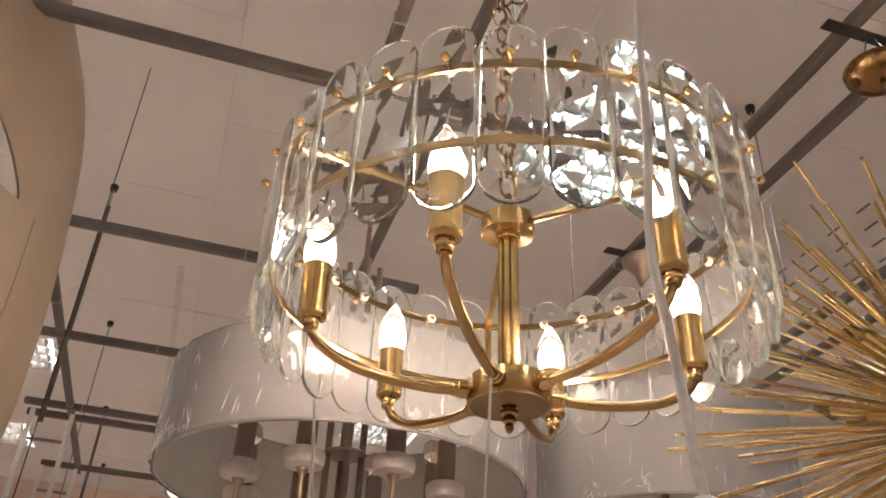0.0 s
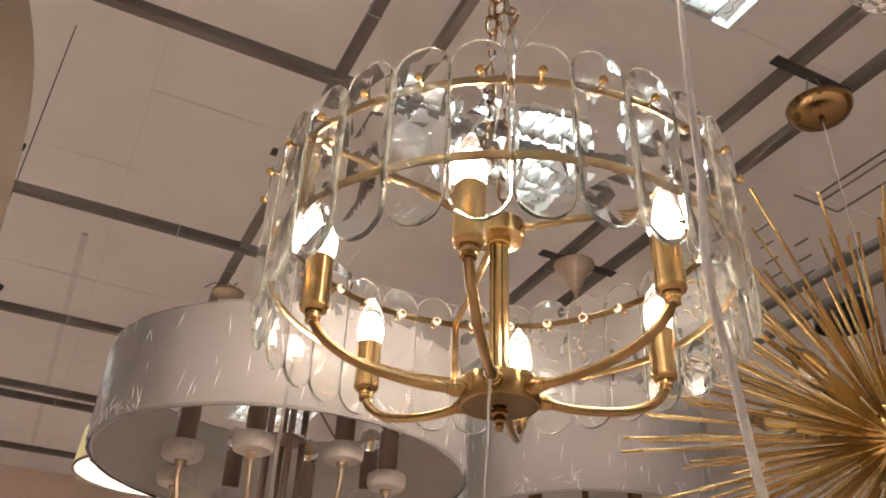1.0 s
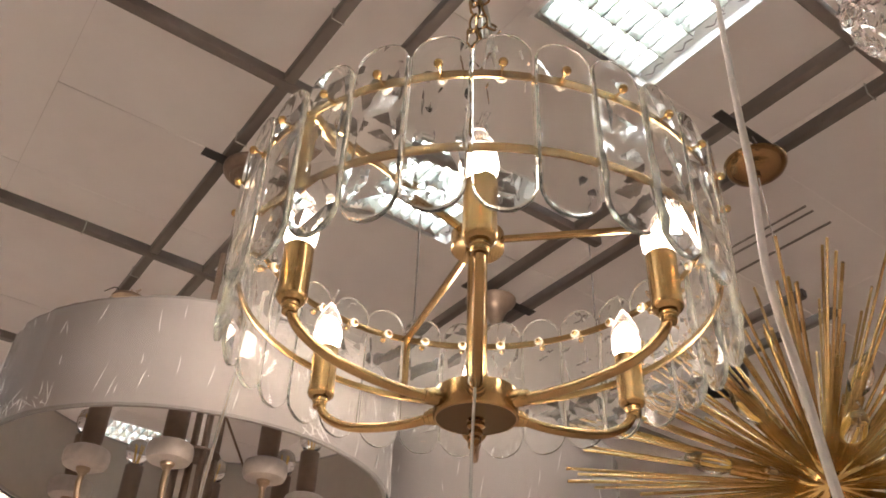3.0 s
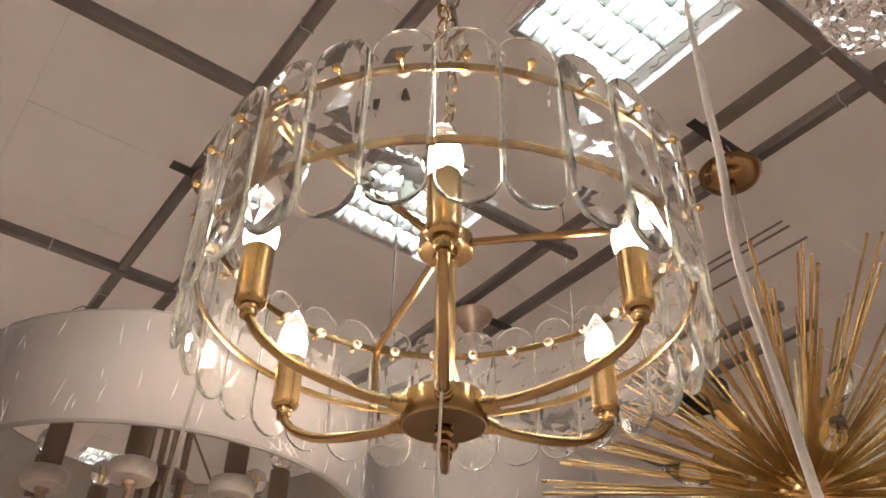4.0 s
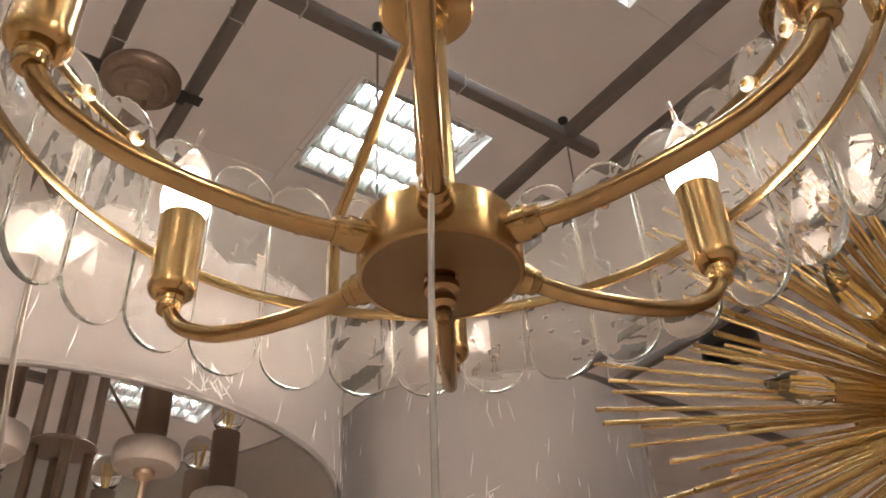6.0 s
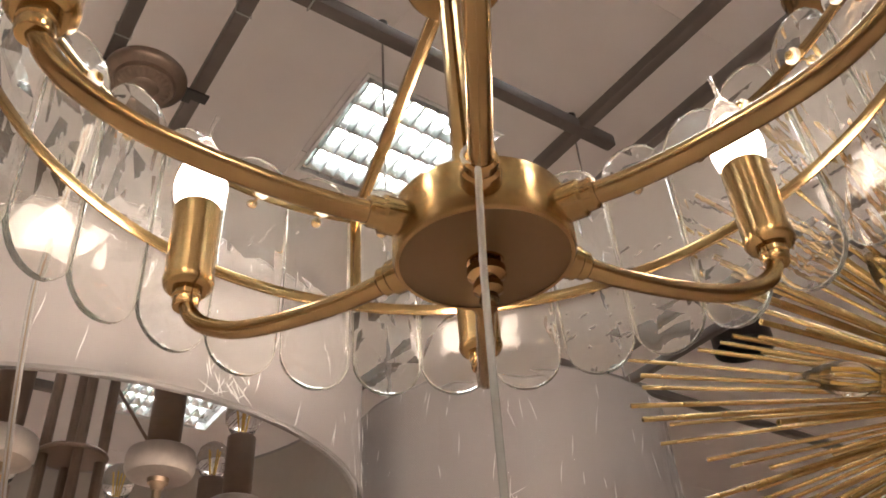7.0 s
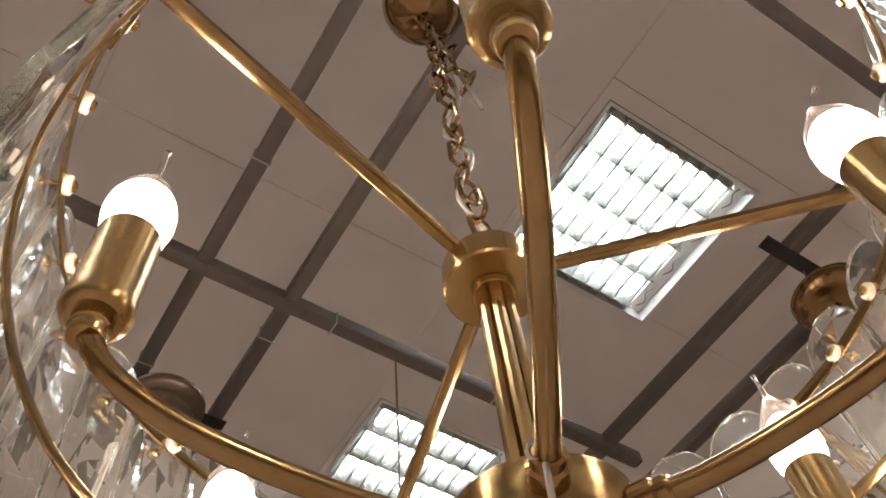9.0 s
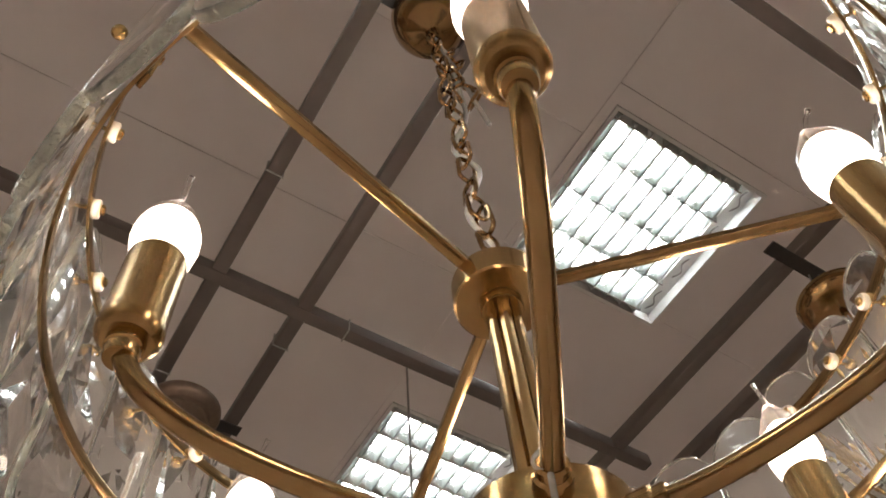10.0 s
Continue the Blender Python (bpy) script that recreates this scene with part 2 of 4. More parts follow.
def build_ceiling():
    """Boards of 1.2 by 0.6 m with narrow joints, left open at the luminaires."""
    bm = bmesh.new()
    gap = 0.0011
    for i in range(-7, 7):
        u0 = 0.752 + 1.2 * i
        u1 = u0 + 1.2
        shift = 0.12 if i >= 0 else 0.3
        for j in range(-15, 14):
            v0 = shift + 0.6 * j
            v1 = v0 + 0.6
            if u1 < -8.05 or u0 > 8.05 or v1 < -8.05 or v0 > 8.05:
                continue
            cells = [(u0 + gap, v0 + gap, u1 - gap, v1 - gap)]
            for lu, lv in LAMPS_AND_FILL:
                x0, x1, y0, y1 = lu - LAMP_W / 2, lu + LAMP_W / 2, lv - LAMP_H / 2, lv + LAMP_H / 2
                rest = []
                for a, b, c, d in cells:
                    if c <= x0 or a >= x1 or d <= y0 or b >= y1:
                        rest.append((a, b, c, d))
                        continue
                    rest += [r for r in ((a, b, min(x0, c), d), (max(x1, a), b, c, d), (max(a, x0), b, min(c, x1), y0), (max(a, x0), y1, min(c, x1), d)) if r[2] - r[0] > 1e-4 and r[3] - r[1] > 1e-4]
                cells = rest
            sag = 0.0015 * math.sin(i * 5.1 + j * 3.7)
            for a, b, c, d in cells:
                vs = [bm.verts.new((x, y, CEILING_Z + z + sag)) for z in (0, 0.012) for x, y in ((a, b), (c, b), (c, d), (a, d))]
                for f in ((3, 2, 1, 0), (0, 1, 5, 4), (1, 2, 6, 5), (2, 3, 7, 6), (3, 0, 4, 7)):
                    bm.faces.new([vs[k] for k in f])
    tagged(part("ceiling", bm, CEILING, smooth=False, place=about_z(TURN_DEG)), "off-white ceiling boards with narrow joints", "ceiling", kind="structure")
    bm = bmesh.new()
    box(bm, (16.4, 16.4, 0.1), pose(0, 0, CEILING_Z + 0.16))
    tagged(part("ceiling_void", bm, JOINT, smooth=False, place=about_z(TURN_DEG)), "dull grey slab above the ceiling boards", "ceiling", kind="structure")
    strip = box(bmesh.new(), (0.034, 4.3, 0.008), pose(-0.563, 5.55, CEILING_Z - 0.003))
    tagged(part("trim", strip, STRIP, smooth=False, place=about_z(TURN_DEG)), "faint grey strip along the ceiling boards", "trim", kind="structure")
    # slotted air diffusers
    vent = empty("air_diffuser", room(2.5, 0.795, CEILING_Z), "narrow dark ventilation slots in the ceiling", "vent")
    vent.matrix_basis = vent.matrix_basis @ about_z(TURN_DEG)
    for du, dv, wide in ((-0.075, 0.52, 0.009), (-0.022, 0.54, 0.009), (0.11, 0.57, 0.011)):
        part("slot", box(bmesh.new(), (wide, dv, 0.006), Matrix.Translation((du, dv / 2, -0.002))), SLOT, vent, smooth=False)
    part("slot", box(bmesh.new(), (0.28, 0.009, 0.006), pose(-0.03, 0.575, -0.002)), SLOT, vent, smooth=False)
    dash = mesh_of(box(bmesh.new(), (0.011, 0.085, 0.006)), SLOT, False)
    for k in range(5):
        for j in range(5):
            part("short_slot", dash, None, vent, place=pose(-0.1 + 0.13 * k, 0.85 + 0.2 * j + 0.1 * (k % 2), -0.002))


def build_luminaire():
    root = empty("ceiling_luminaire", Matrix.Identity(4), "square recessed louvred fluorescent ceiling light, lit cool white", "ceiling light", "recessed ceiling lights")
    w, h, d = LAMP_W - 0.004, LAMP_H - 0.004, 0.075
    for sx, sy, x, y in ((w, 0.012, 0, h / 2 - 0.006), (w, 0.012, 0, -h / 2 + 0.006), (0.012, h - 0.024, w / 2 - 0.006, 0), (0.012, h - 0.024, -w / 2 + 0.006, 0)):
        part("housing_side", box(bmesh.new(), (sx, sy, d), Matrix.Translation((x, y, d / 2 - 0.004))), HOUSING, root, smooth=False)
    part("housing_back", box(bmesh.new(), (w, h, 0.004), Matrix.Translation((0, 0, d - 0.0005))), HOUSING, root, smooth=False)
    # end channel with the lamp holders
    end = part("end_channel", box(bmesh.new(), (0.05, h - 0.03, 0.02), Matrix.Translation((w / 2 - 0.038, 0, 0.05)), 0.002), HOUSING, root)
    bm = bmesh.new()
    for k in range(4):
        y = (k - 1.5) * h / 4
        sweep(smooth_path([(w / 2 - 0.03, y - 0.05, 0.045), (w / 2 - 0.05, y - 0.02, 0.03), (w / 2 - 0.03, y + 0.01, 0.034), (w / 2 - 0.045, y + 0.05, 0.045)], 4), 0.0025, 6, bm)
    part("wiring", bm, ROD, end, "grey lamp wires")
    tube = mesh_of(sweep([(-w / 2 + 0.02, 0, 0), (w / 2 - 0.065, 0, 0)], 0.0125, 10), TUBE)
    span, pitch = w - 0.09, (h - 0.03) / 4
    x0 = -w / 2 + 0.014

    def wedge(a, b, low, high, z1, mat):
        """A blade from a to b with its own half widths below and above."""
        bm = bmesh.new()
        d = (Vector(b) - Vector(a)).normalized()
        n = Vector((-d.y, d.x, 0))
        vs = [bm.verts.new(Vector(p) + n * sgn * half + Vector((0, 0, z))) for p in (a, b) for sgn, half, z in ((-1, low, 0), (1, low, 0), (1, high, z1), (-1, high, z1))]
        for f in ((0, 1, 2, 3), (7, 6, 5, 4), (0, 4, 5, 1), (1, 5, 6, 2), (2, 6, 7, 3), (3, 7, 4, 0)):
            bm.faces.new([vs[k] for k in f])
        return mesh_of(bm, mat, False)
    blade = wedge((0, -pitch / 2 + 0.003, 0.002), (0, pitch / 2 - 0.003, 0.002), 0.003, 0.0125, 0.029, LOUVRE)
    wall = wedge((x0, 0, -0.001), (x0 + span, 0, -0.001), 0.0016, 0.028, 0.05, REFLECTOR)
    shadow = mesh_of(box(bmesh.new(), (span, 0.0024, 0.0016), pose(x0 + span / 2, 0, -0.0016)), SLOT, False)
    for k in range(4):
        y = (k - 1.5) * pitch
        part("tube", tube, None, root, "lit white fluorescent tube", place=pose(0, y, 0.052))
        for q in range(9):
            part("louvre_blade", blade, None, root, place=pose(x0 + span * (q + 0.3) / 8.6, y, 0))
    for k in range(5):
        m = part("reflector_wall", wall, None, root, "bright aluminium reflector", place=pose(0, (k - 2) * pitch * (0.995 if k % 4 else 0.93), 0))
        if 0 < k < 4:
            part("gap", shadow, None, m, "dark gap between louvre units")
    # the same fixture also serves as unseen fill light across the ceiling
    for k, (u, v) in enumerate(LAMPS_AND_FILL):
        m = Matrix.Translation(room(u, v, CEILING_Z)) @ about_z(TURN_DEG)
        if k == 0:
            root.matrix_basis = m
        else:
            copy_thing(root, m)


def build_rails():
    """The hung grid of square steel rails that carries the lamps."""
    def rail(u0, v0, u1, v1, z=RAIL_Z, wide=0.024, tall=0.026):
        a, b = room(u0, v0, 0), room(u1, v1, 0)
        length, mid = (b - a).length, (a + b) / 2
        turn = math.degrees(math.atan2(b.y - a.y, b.x - a.x))
        root = empty("steel_rail", pose(mid.x, mid.y, z + tall / 2, 0, 0, turn), "dark grey square steel rail of a hung lamp grid", "rail", "lamp grid rails")
        part("rail_body", box(bmesh.new(), (length, wide, tall), bevel=0.003), RAIL, root)
        for x in (-1, 1):
            part("end_plug", box(bmesh.new(), (0.004, wide - 0.005, tall - 0.005), pose(x * (length / 2 + 0.001), 0, 0)), BLACK, root, "black plastic end plug")
        rnd = random.Random(round(length * 977 + mid.x * 131))
        for k in range(max(1, round(length / 0.9))):
            x = rnd.uniform(-0.45, 0.45) * length
            w2, t2 = wide / 2 + 0.0012, tall / 2 + 0.0012
            tie = sweep([(0, -w2, -t2), (0, w2, -t2), (0, w2, t2), (0, -w2, t2)], 0.0016, 6, loop=True)
            part("cable_tie", tie, CORD, root, "clear plastic cable tie", place=pose(x, 0, 0))
    for u, v0, v1 in ((-0.101, -2.313, 2.2), (0.047, -2.313, 1.881), (0.698, -2.313, 1.881), (0.842, -2.313, 1.881), (-0.808, 1.2, 3.6), (1.376, 0.342, 2.784), (1.522, 0.342, 2.784)):
        rail(u, v0, u, v1, RAIL_Z)
    for v, u0, u1 in ((0.515, -2.674, 0.775), (1.28, -2.674, 0.219), (2.015, -0.9, 0.115), (2.703, -0.975, -0.143), (2.825, -0.975, -0.143), (3.515, -0.97, -0.143), (1.245, 1.252, 2.698), (-0.246, 0.3, 2.2)):
        rail(u0, v, u1, v, RAIL_Z - 0.004)
    # threaded hangers up to the ceiling
    for u, v, z0 in ((-0.908, 2.755, RAIL_Z + 0.05), (-0.938, 4.243, 2.0), (-0.982, 5.73, RAIL_Z + 0.05), (-1.02, 7.18, 2.0), (1.522, 1.25, RAIL_Z), (0.71, 1.25, 2.3)):
        root = empty("hanger_rod", room(u, v, 0), "thin grey threaded rod hung from a dark ceiling plug", "hanger rod", "hanger rods")
        part("rod", sweep([(0, 0, z0), (0, 0, CEILING_Z)], 0.0035, 8), ROD, root)
        if 2.5 < v < 3 or 5 < v < 6:
            part("pipe", sweep([(0, 0, z0 - 0.1), (0, 0, CEILING_Z - 0.12)], 0.011, 12), RAIL, root, "grey steel pipe")
        part("plug", lathe([(0, CEILING_Z - 0.03), (0.016, CEILING_Z - 0.03), (0.019, CEILING_Z - 0.012), (0.019, CEILING_Z - 0.001), (0, CEILING_Z - 0.001)], 14), BLACK, root, "dark ceiling plug")
    # ladder frames hung from the rails
    for u, v in ((-0.872, 2.765), (-0.89, 3.515)):
        root = empty("hung_ladder_frame", Matrix.Translation(room(u, v, 0)) @ about_z(TURN_DEG), "white steel ladder frame hung from the rails", "display frame", "hung ladder frames")
        for x in (-0.075, 0.075):
            part("upright", box(bmesh.new(), (0.018, 0.018, 1.3), pose(x, 0, RAIL_Z - 0.65), 0.002), HOUSING, root)
        for k in range(5):
            part("rung", box(bmesh.new(), (0.132, 0.012, 0.012), pose(0, 0, RAIL_Z - 0.12 - 0.26 * k), 0.002), ROD, root)


# ---- the glass chandelier ----
ARM_PHASE, PIN_PHASE, RING_R = 14.4, 6.34, 0.277
RING = pose(0, 0, SOCKET_Z + 0.1069)
ASKEW = pose(0, 0, 0, 0.97, -0.49, 0)  # the chandelier hangs a little askew
UPPER, LOWER = 0.063, -0.03


def glass_plate(seed, depth):
    """An upright pill-shaped plate with a hand-ground edge; its inner face is cut into shallow uneven facets, outer face towards +x."""
    w, h, t = 0.0291, 0.1078, 0.003
    bm = bmesh.new()
    rnd = random.Random(seed)

    def outline(inset, x, rough, wobble=0.0):
        ring = []
        for top in (1, -1):
            for k in range(15):
                a = math.pi * k / 14
                r = w - inset - (rnd.uniform(0, rough))
                y, z = math.cos(a) * r * top, top * (h - w + math.sin(a) * r)
                ring.append(bm.verts.new((x + rnd.uniform(-wobble, wobble), y, z)))
        return ring
    rings = [outline(0.0015, t, 0.0009), outline(0.0005, t - 0.0006, 0.0006, 0.0003), outline(0.0, t - 0.0012, 0.0005, 0.0003), outline(0.0, -t + 0.0006, 0.0005, 0.0003), outline(0.0007, -t, 0.0006)]
    n = len(rings[0])
    for j, (a, b) in enumerate(zip(rings, rings[1:])):
        for k in range(n):
            bm.faces.new((a[k], a[(k + 1) % n], b[(k + 1) % n], b[k])).material_index = 1
    bm.faces.new(rings[0])
    last = rings[-1]
    # facet corners, spread unevenly over the inner face
    spots = []
    for _ in range(400):
        y, z = rnd.uniform(-0.78, 0.78) * w, rnd.uniform(-0.86, 0.86) * h
        if abs(z) > h - w and math.hypot(y, abs(z) - (h - w)) > 0.72 * w:
            continue
        if all(math.hypot(y - p, z - q) > 0.019 for p, q in spots):
            spots.append((y, z))
    flat = [Vector((v.co.y, v.co.z)) for v in last] + [Vector(p) for p in spots]
    corners = last + [bm.verts.new((-t - rnd.uniform(0.1, 1.0) * depth, y, z)) for y, z in spots]
    made = geometry.delaunay_2d_cdt(flat, [(k, (k + 1) % n) for k in range(n)], [], 1, 1e-7)
    for tri in made[2]:
        bm.faces.new([corners[made[3][k][0]] for k in tri])
    me = mesh_of(bm, GLASS, True, 1.2)
    me.materials.append(GLASS_EDGE)
    return me


def link_mesh(length, width, wire, mat):
    pts = []
    for k in range(16):
        a = 2 * math.pi * k / 16
        y, z = math.cos(a) * width / 2, math.sin(a) * width / 2
        pts.append((0, y, z + math.copysign((length - width) / 2, math.sin(a) + 1e-9)))
    return mesh_of(sweep(pts, wire, 7, loop=True), mat)


def candle_bulb(parent, at, lit, seed):
    """A flame bulb with a bent tip."""
    rnd = random.Random(seed)
    bend = rnd.uniform(0, 6.28)
    bulb = part("bulb", lathe([(0.0, 0), (0.0115, 0.0000), (0.0125, 0.0041), (0.0172, 0.0144), (0.0194, 0.0268), (0.0192, 0.0371), (0.0163, 0.0494), (0.0114, 0.0597), (0.0068, 0.0680), (0.0037, 0.0742), (0, 0.0735), (0, 0.0715), (0.0026, 0.0726), (0.0057, 0.0667), (0.0102, 0.0590), (0.0152, 0.0489), (0.0181, 0.0371), (0.0183, 0.0268), (0.0161, 0.0146), (0.0115, 0.0046), (0, 0.001)], 28), FROSTED if lit else BULB_GLASS, parent,
                "faintly frosted flame bulb, lit" if lit else "clear flame bulb, unlit", place=at)
    bulb.visible_shadow = False
    c, s = math.cos(bend), math.sin(bend)
    tip = part("tip", sweep(smooth_path([(0, 0, 0.069), (0.0015 * c, 0.0015 * s, 0.077), (0.006 * c, 0.006 * s, 0.086), (0.011 * c, 0.011 * s, 0.0915)], 4), [0.0034, 0.003, 0.0026, 0.0022, 0.002, 0.0019, 0.0018, 0.0017, 0.0016, 0.0016, 0.0017, 0.002, 0.0022][:13], 8), BULB_GLASS, bulb, "drawn glass tip")
    tip.visible_shadow = False
    if lit:
        core = part("glow", lathe([(0, 0.002), (0.007, 0.003), (0.0092, 0.012), (0.0104, 0.023), (0.0098, 0.033), (0.0072, 0.042), (0.0036, 0.048), (0, 0.05)], 16), FILAMENT, bulb, "glowing filament core")
    else:
        bm = bmesh.new()
        for k in range(4):
            a = k * math.pi / 2
            sweep([(0.002 * math.cos(a), 0.002 * math.sin(a), 0.004), (0.005 * math.cos(a), 0.005 * math.sin(a), 0.02), (0.0045 * math.cos(a), 0.0045 * math.sin(a), 0.045)], 0.0011, 6, bm)
        part("filament", bm, AMBER, bulb, "amber filament rods")
    return bulb


def build_chandelier():
    root = empty("glass_chandelier", Matrix.Translation((0, 0, SOCKET_Z)) @ ASKEW, "lit brass chandelier with a ring of clear glass plates", "chandelier")
    base = Matrix.Translation((0, 0, -SOCKET_Z))
    # rings
    for name, z in (("upper_ring", UPPER), ("lower_ring", LOWER)):
        pts = [(RING_R * math.cos(2 * math.pi * k / 120), RING_R * math.sin(2 * math.pi * k / 120), z) for k in range(120)]
        part(name, sweep(pts, 1, loop=True, section=(0.0026, 0.0095)), BRASS, root, "flat brass hoop", place=base @ RING)
    # spokes and uprights
    for k in range(3):
        spoke = part("spoke", sweep([(0.02, 0, UPPER), (RING_R - 0.001, 0, UPPER)], 1, section=(0.0095, 0.006)), BRASS, root, place=base @ RING @ about_z(96 + 120 * k))
        part("upright", box(bmesh.new(), (0.003, 0.0095, UPPER - LOWER), Matrix.Translation((RING_R - 0.0032, 0, (UPPER + LOWER) / 2)), 0.0006), BRASS, spoke, "flat brass strip between the hoops")
    # top hub and column
    part("top_hub", lathe([(0, 0.155), (0.0315, 0.155), (0.033, 0.1565), (0.033, 0.1785), (0.0315, 0.180), (0.012, 0.1805), (0.009, 0.188), (0.004, 0.193), (0, 0.193)], 40), TURNED, root, "round brass hub")
    for k in range(6):
        a = 2 * math.pi * k / 6 + 0.3
        part("column_rod", sweep([(0.0082 * math.cos(a), 0.0082 * math.sin(a), -0.034), (0.0082 * math.cos(a), 0.0082 * math.sin(a), 0.16)], 0.0046, 10), BRASS, root)
    part("column_collar", lathe([(0, 0.1465), (0.0145, 0.1465), (0.0155, 0.1495), (0.0145, 0.154), (0, 0.154)], 24), BRASS, root)
    # bottom hub
    hub = part("bottom_hub", lathe([(0.0, -0.0345), (0.0445, -0.0345), (0.0462, -0.036), (0.0465, -0.0375), (0.0465, -0.064), (0.0452, -0.066), (0.0432, -0.066)], 64), TURNED, root, "brushed brass drum hub")
    part("hub_disc", lathe([(0.0436, -0.0655), (0.0, -0.0658)], 64), BRASS_DISC, hub, "satin brass bottom disc, coloured darker for the dim floor it faces")
    part("finial", lathe([(0, -0.0645), (0.0095, -0.0655), (0.0095, -0.067), (0.0065, -0.068), (0.0065, -0.0695), (0.0098, -0.0705), (0.0098, -0.0745), (0.006, -0.077), (0.0075, -0.080), (0.0075, -0.083), (0.0042, -0.0855), (0.0052, -0.089), (0.0036, -0.094), (0, -0.0965)], 24), OLD_BRASS, root, "turned brass finial nut")
    # arms, sockets, bulbs
    path = smooth_path([(0.045, 0, -0.0515), (0.085, 0, -0.0535), (0.13, 0, -0.0492), (0.17, 0, -0.0405), (0.197, 0, -0.028), (0.2135, 0, -0.0145), (0.2225, 0, 0.002)], 6)
    collar = mesh_of(lathe([(0, 0), (0.0098, 0), (0.0098, 0.011), (0.0082, 0.0125), (0.0082, 0.0175), (0.0068, 0.019), (0, 0.019)], 20, m=pose(0.0452, 0, -0.0515, 0, 92, 0)), BRASS)
    neck = mesh_of(lathe([(0, -0.0045), (0.0078, -0.0045), (0.0086, -0.003), (0.0086, 0.0025), (0.0096, 0.0035), (0.0096, 0.0105), (0, 0.0105)], 24), BRASS)
    sleeve = mesh_of(lathe([(0, 0.0085), (0.0125, 0.0085), (0.0152, 0.0105), (0.0168, 0.014), (0.0169, 0.0172), (0.0163, 0.0195), (0.0163, 0.077), (0.0153, 0.0775), (0.0148, 0.071), (0, 0.071)], 32), TURNED)
    for k in range(6):
        turn = about_z(ARM_PHASE + 60 * k)
        drop = -0.002 - 0.222 * (0.017 * math.sin(radians(ARM_PHASE + 60 * k)) + 0.014 * math.cos(radians(ARM_PHASE + 60 * k)))
        bent = [(p.x, p.y, p.z + drop * max(0, (p.x - 0.07) / 0.152)) for p in path]
        arm = part("arm", sweep(bent, 0.0058, 16), ARM_BRASS, root, place=turn)
        part("arm_collar", collar, None, arm)
        sock = part("candle_sleeve", sleeve, None, root, "brushed brass candle sleeve", place=turn @ Matrix.Translation((0.2222, 0, drop)))
        part("neck", neck, None, sock)
        candle_bulb(root, turn @ Matrix.Translation((0.2222, 0, 0.07 + drop)), True, 10 + k)
    # glass plates on pins
    plates = [glass_plate(5 + k, d) for k, d in enumerate((0.0023, 0.0034, 0.0014, 0.0029, 0.001, 0.0038))]
    ball_mesh = mesh_of(ball(0.0048, m=Matrix.Translation((0.0187, 0, UPPER))), GOLD)
    stem = mesh_of(sweep([(-0.006, 0, UPPER), (0.0175, 0, UPPER)], 0.0014, 8), GOLD)
    wash = mesh_of(lathe([(0, 0), (0.0062, 0.0), (0.0066, -0.001), (0.0066, -0.0036), (0.006, -0.0046), (0, -0.0046)], 16, m=pose(-0.0015, 0, UPPER, 0, 90, 0)), WASHER)
    nut = mesh_of(lathe([(0, -0.0044), (0.0036, -0.0044), (0.0036, -0.0066), (0.0022, -0.0078), (0, -0.008)], 6, m=pose(-0.0015, 0, UPPER, 0, 90, 0)), GOLD)
    rnd = random.Random(4)
    for k in range(30):
        turn = base @ RING @ about_z(PIN_PHASE + 12 * k) @ Matrix.Translation((RING_R, 0, 0))
        lean = pose(0.0098, 0, 0.001, rnd.uniform(-1.2, 1.2), rnd.uniform(-1.4, 1.1), rnd.uniform(-2.8, 2.8))
        g = part("glass_plate", plates[rnd.randrange(6)], None, root, "bevelled clear glass plate", place=turn @ lean)
        g.visible_shadow = False
        pin = part("pin", stem, None, root, "gilt pin", place=turn)
        part("pin_ball", ball_mesh, None, pin)
        part("washer", wash, None, pin, "white nylon washer")
        part("nut", nut, None, pin)


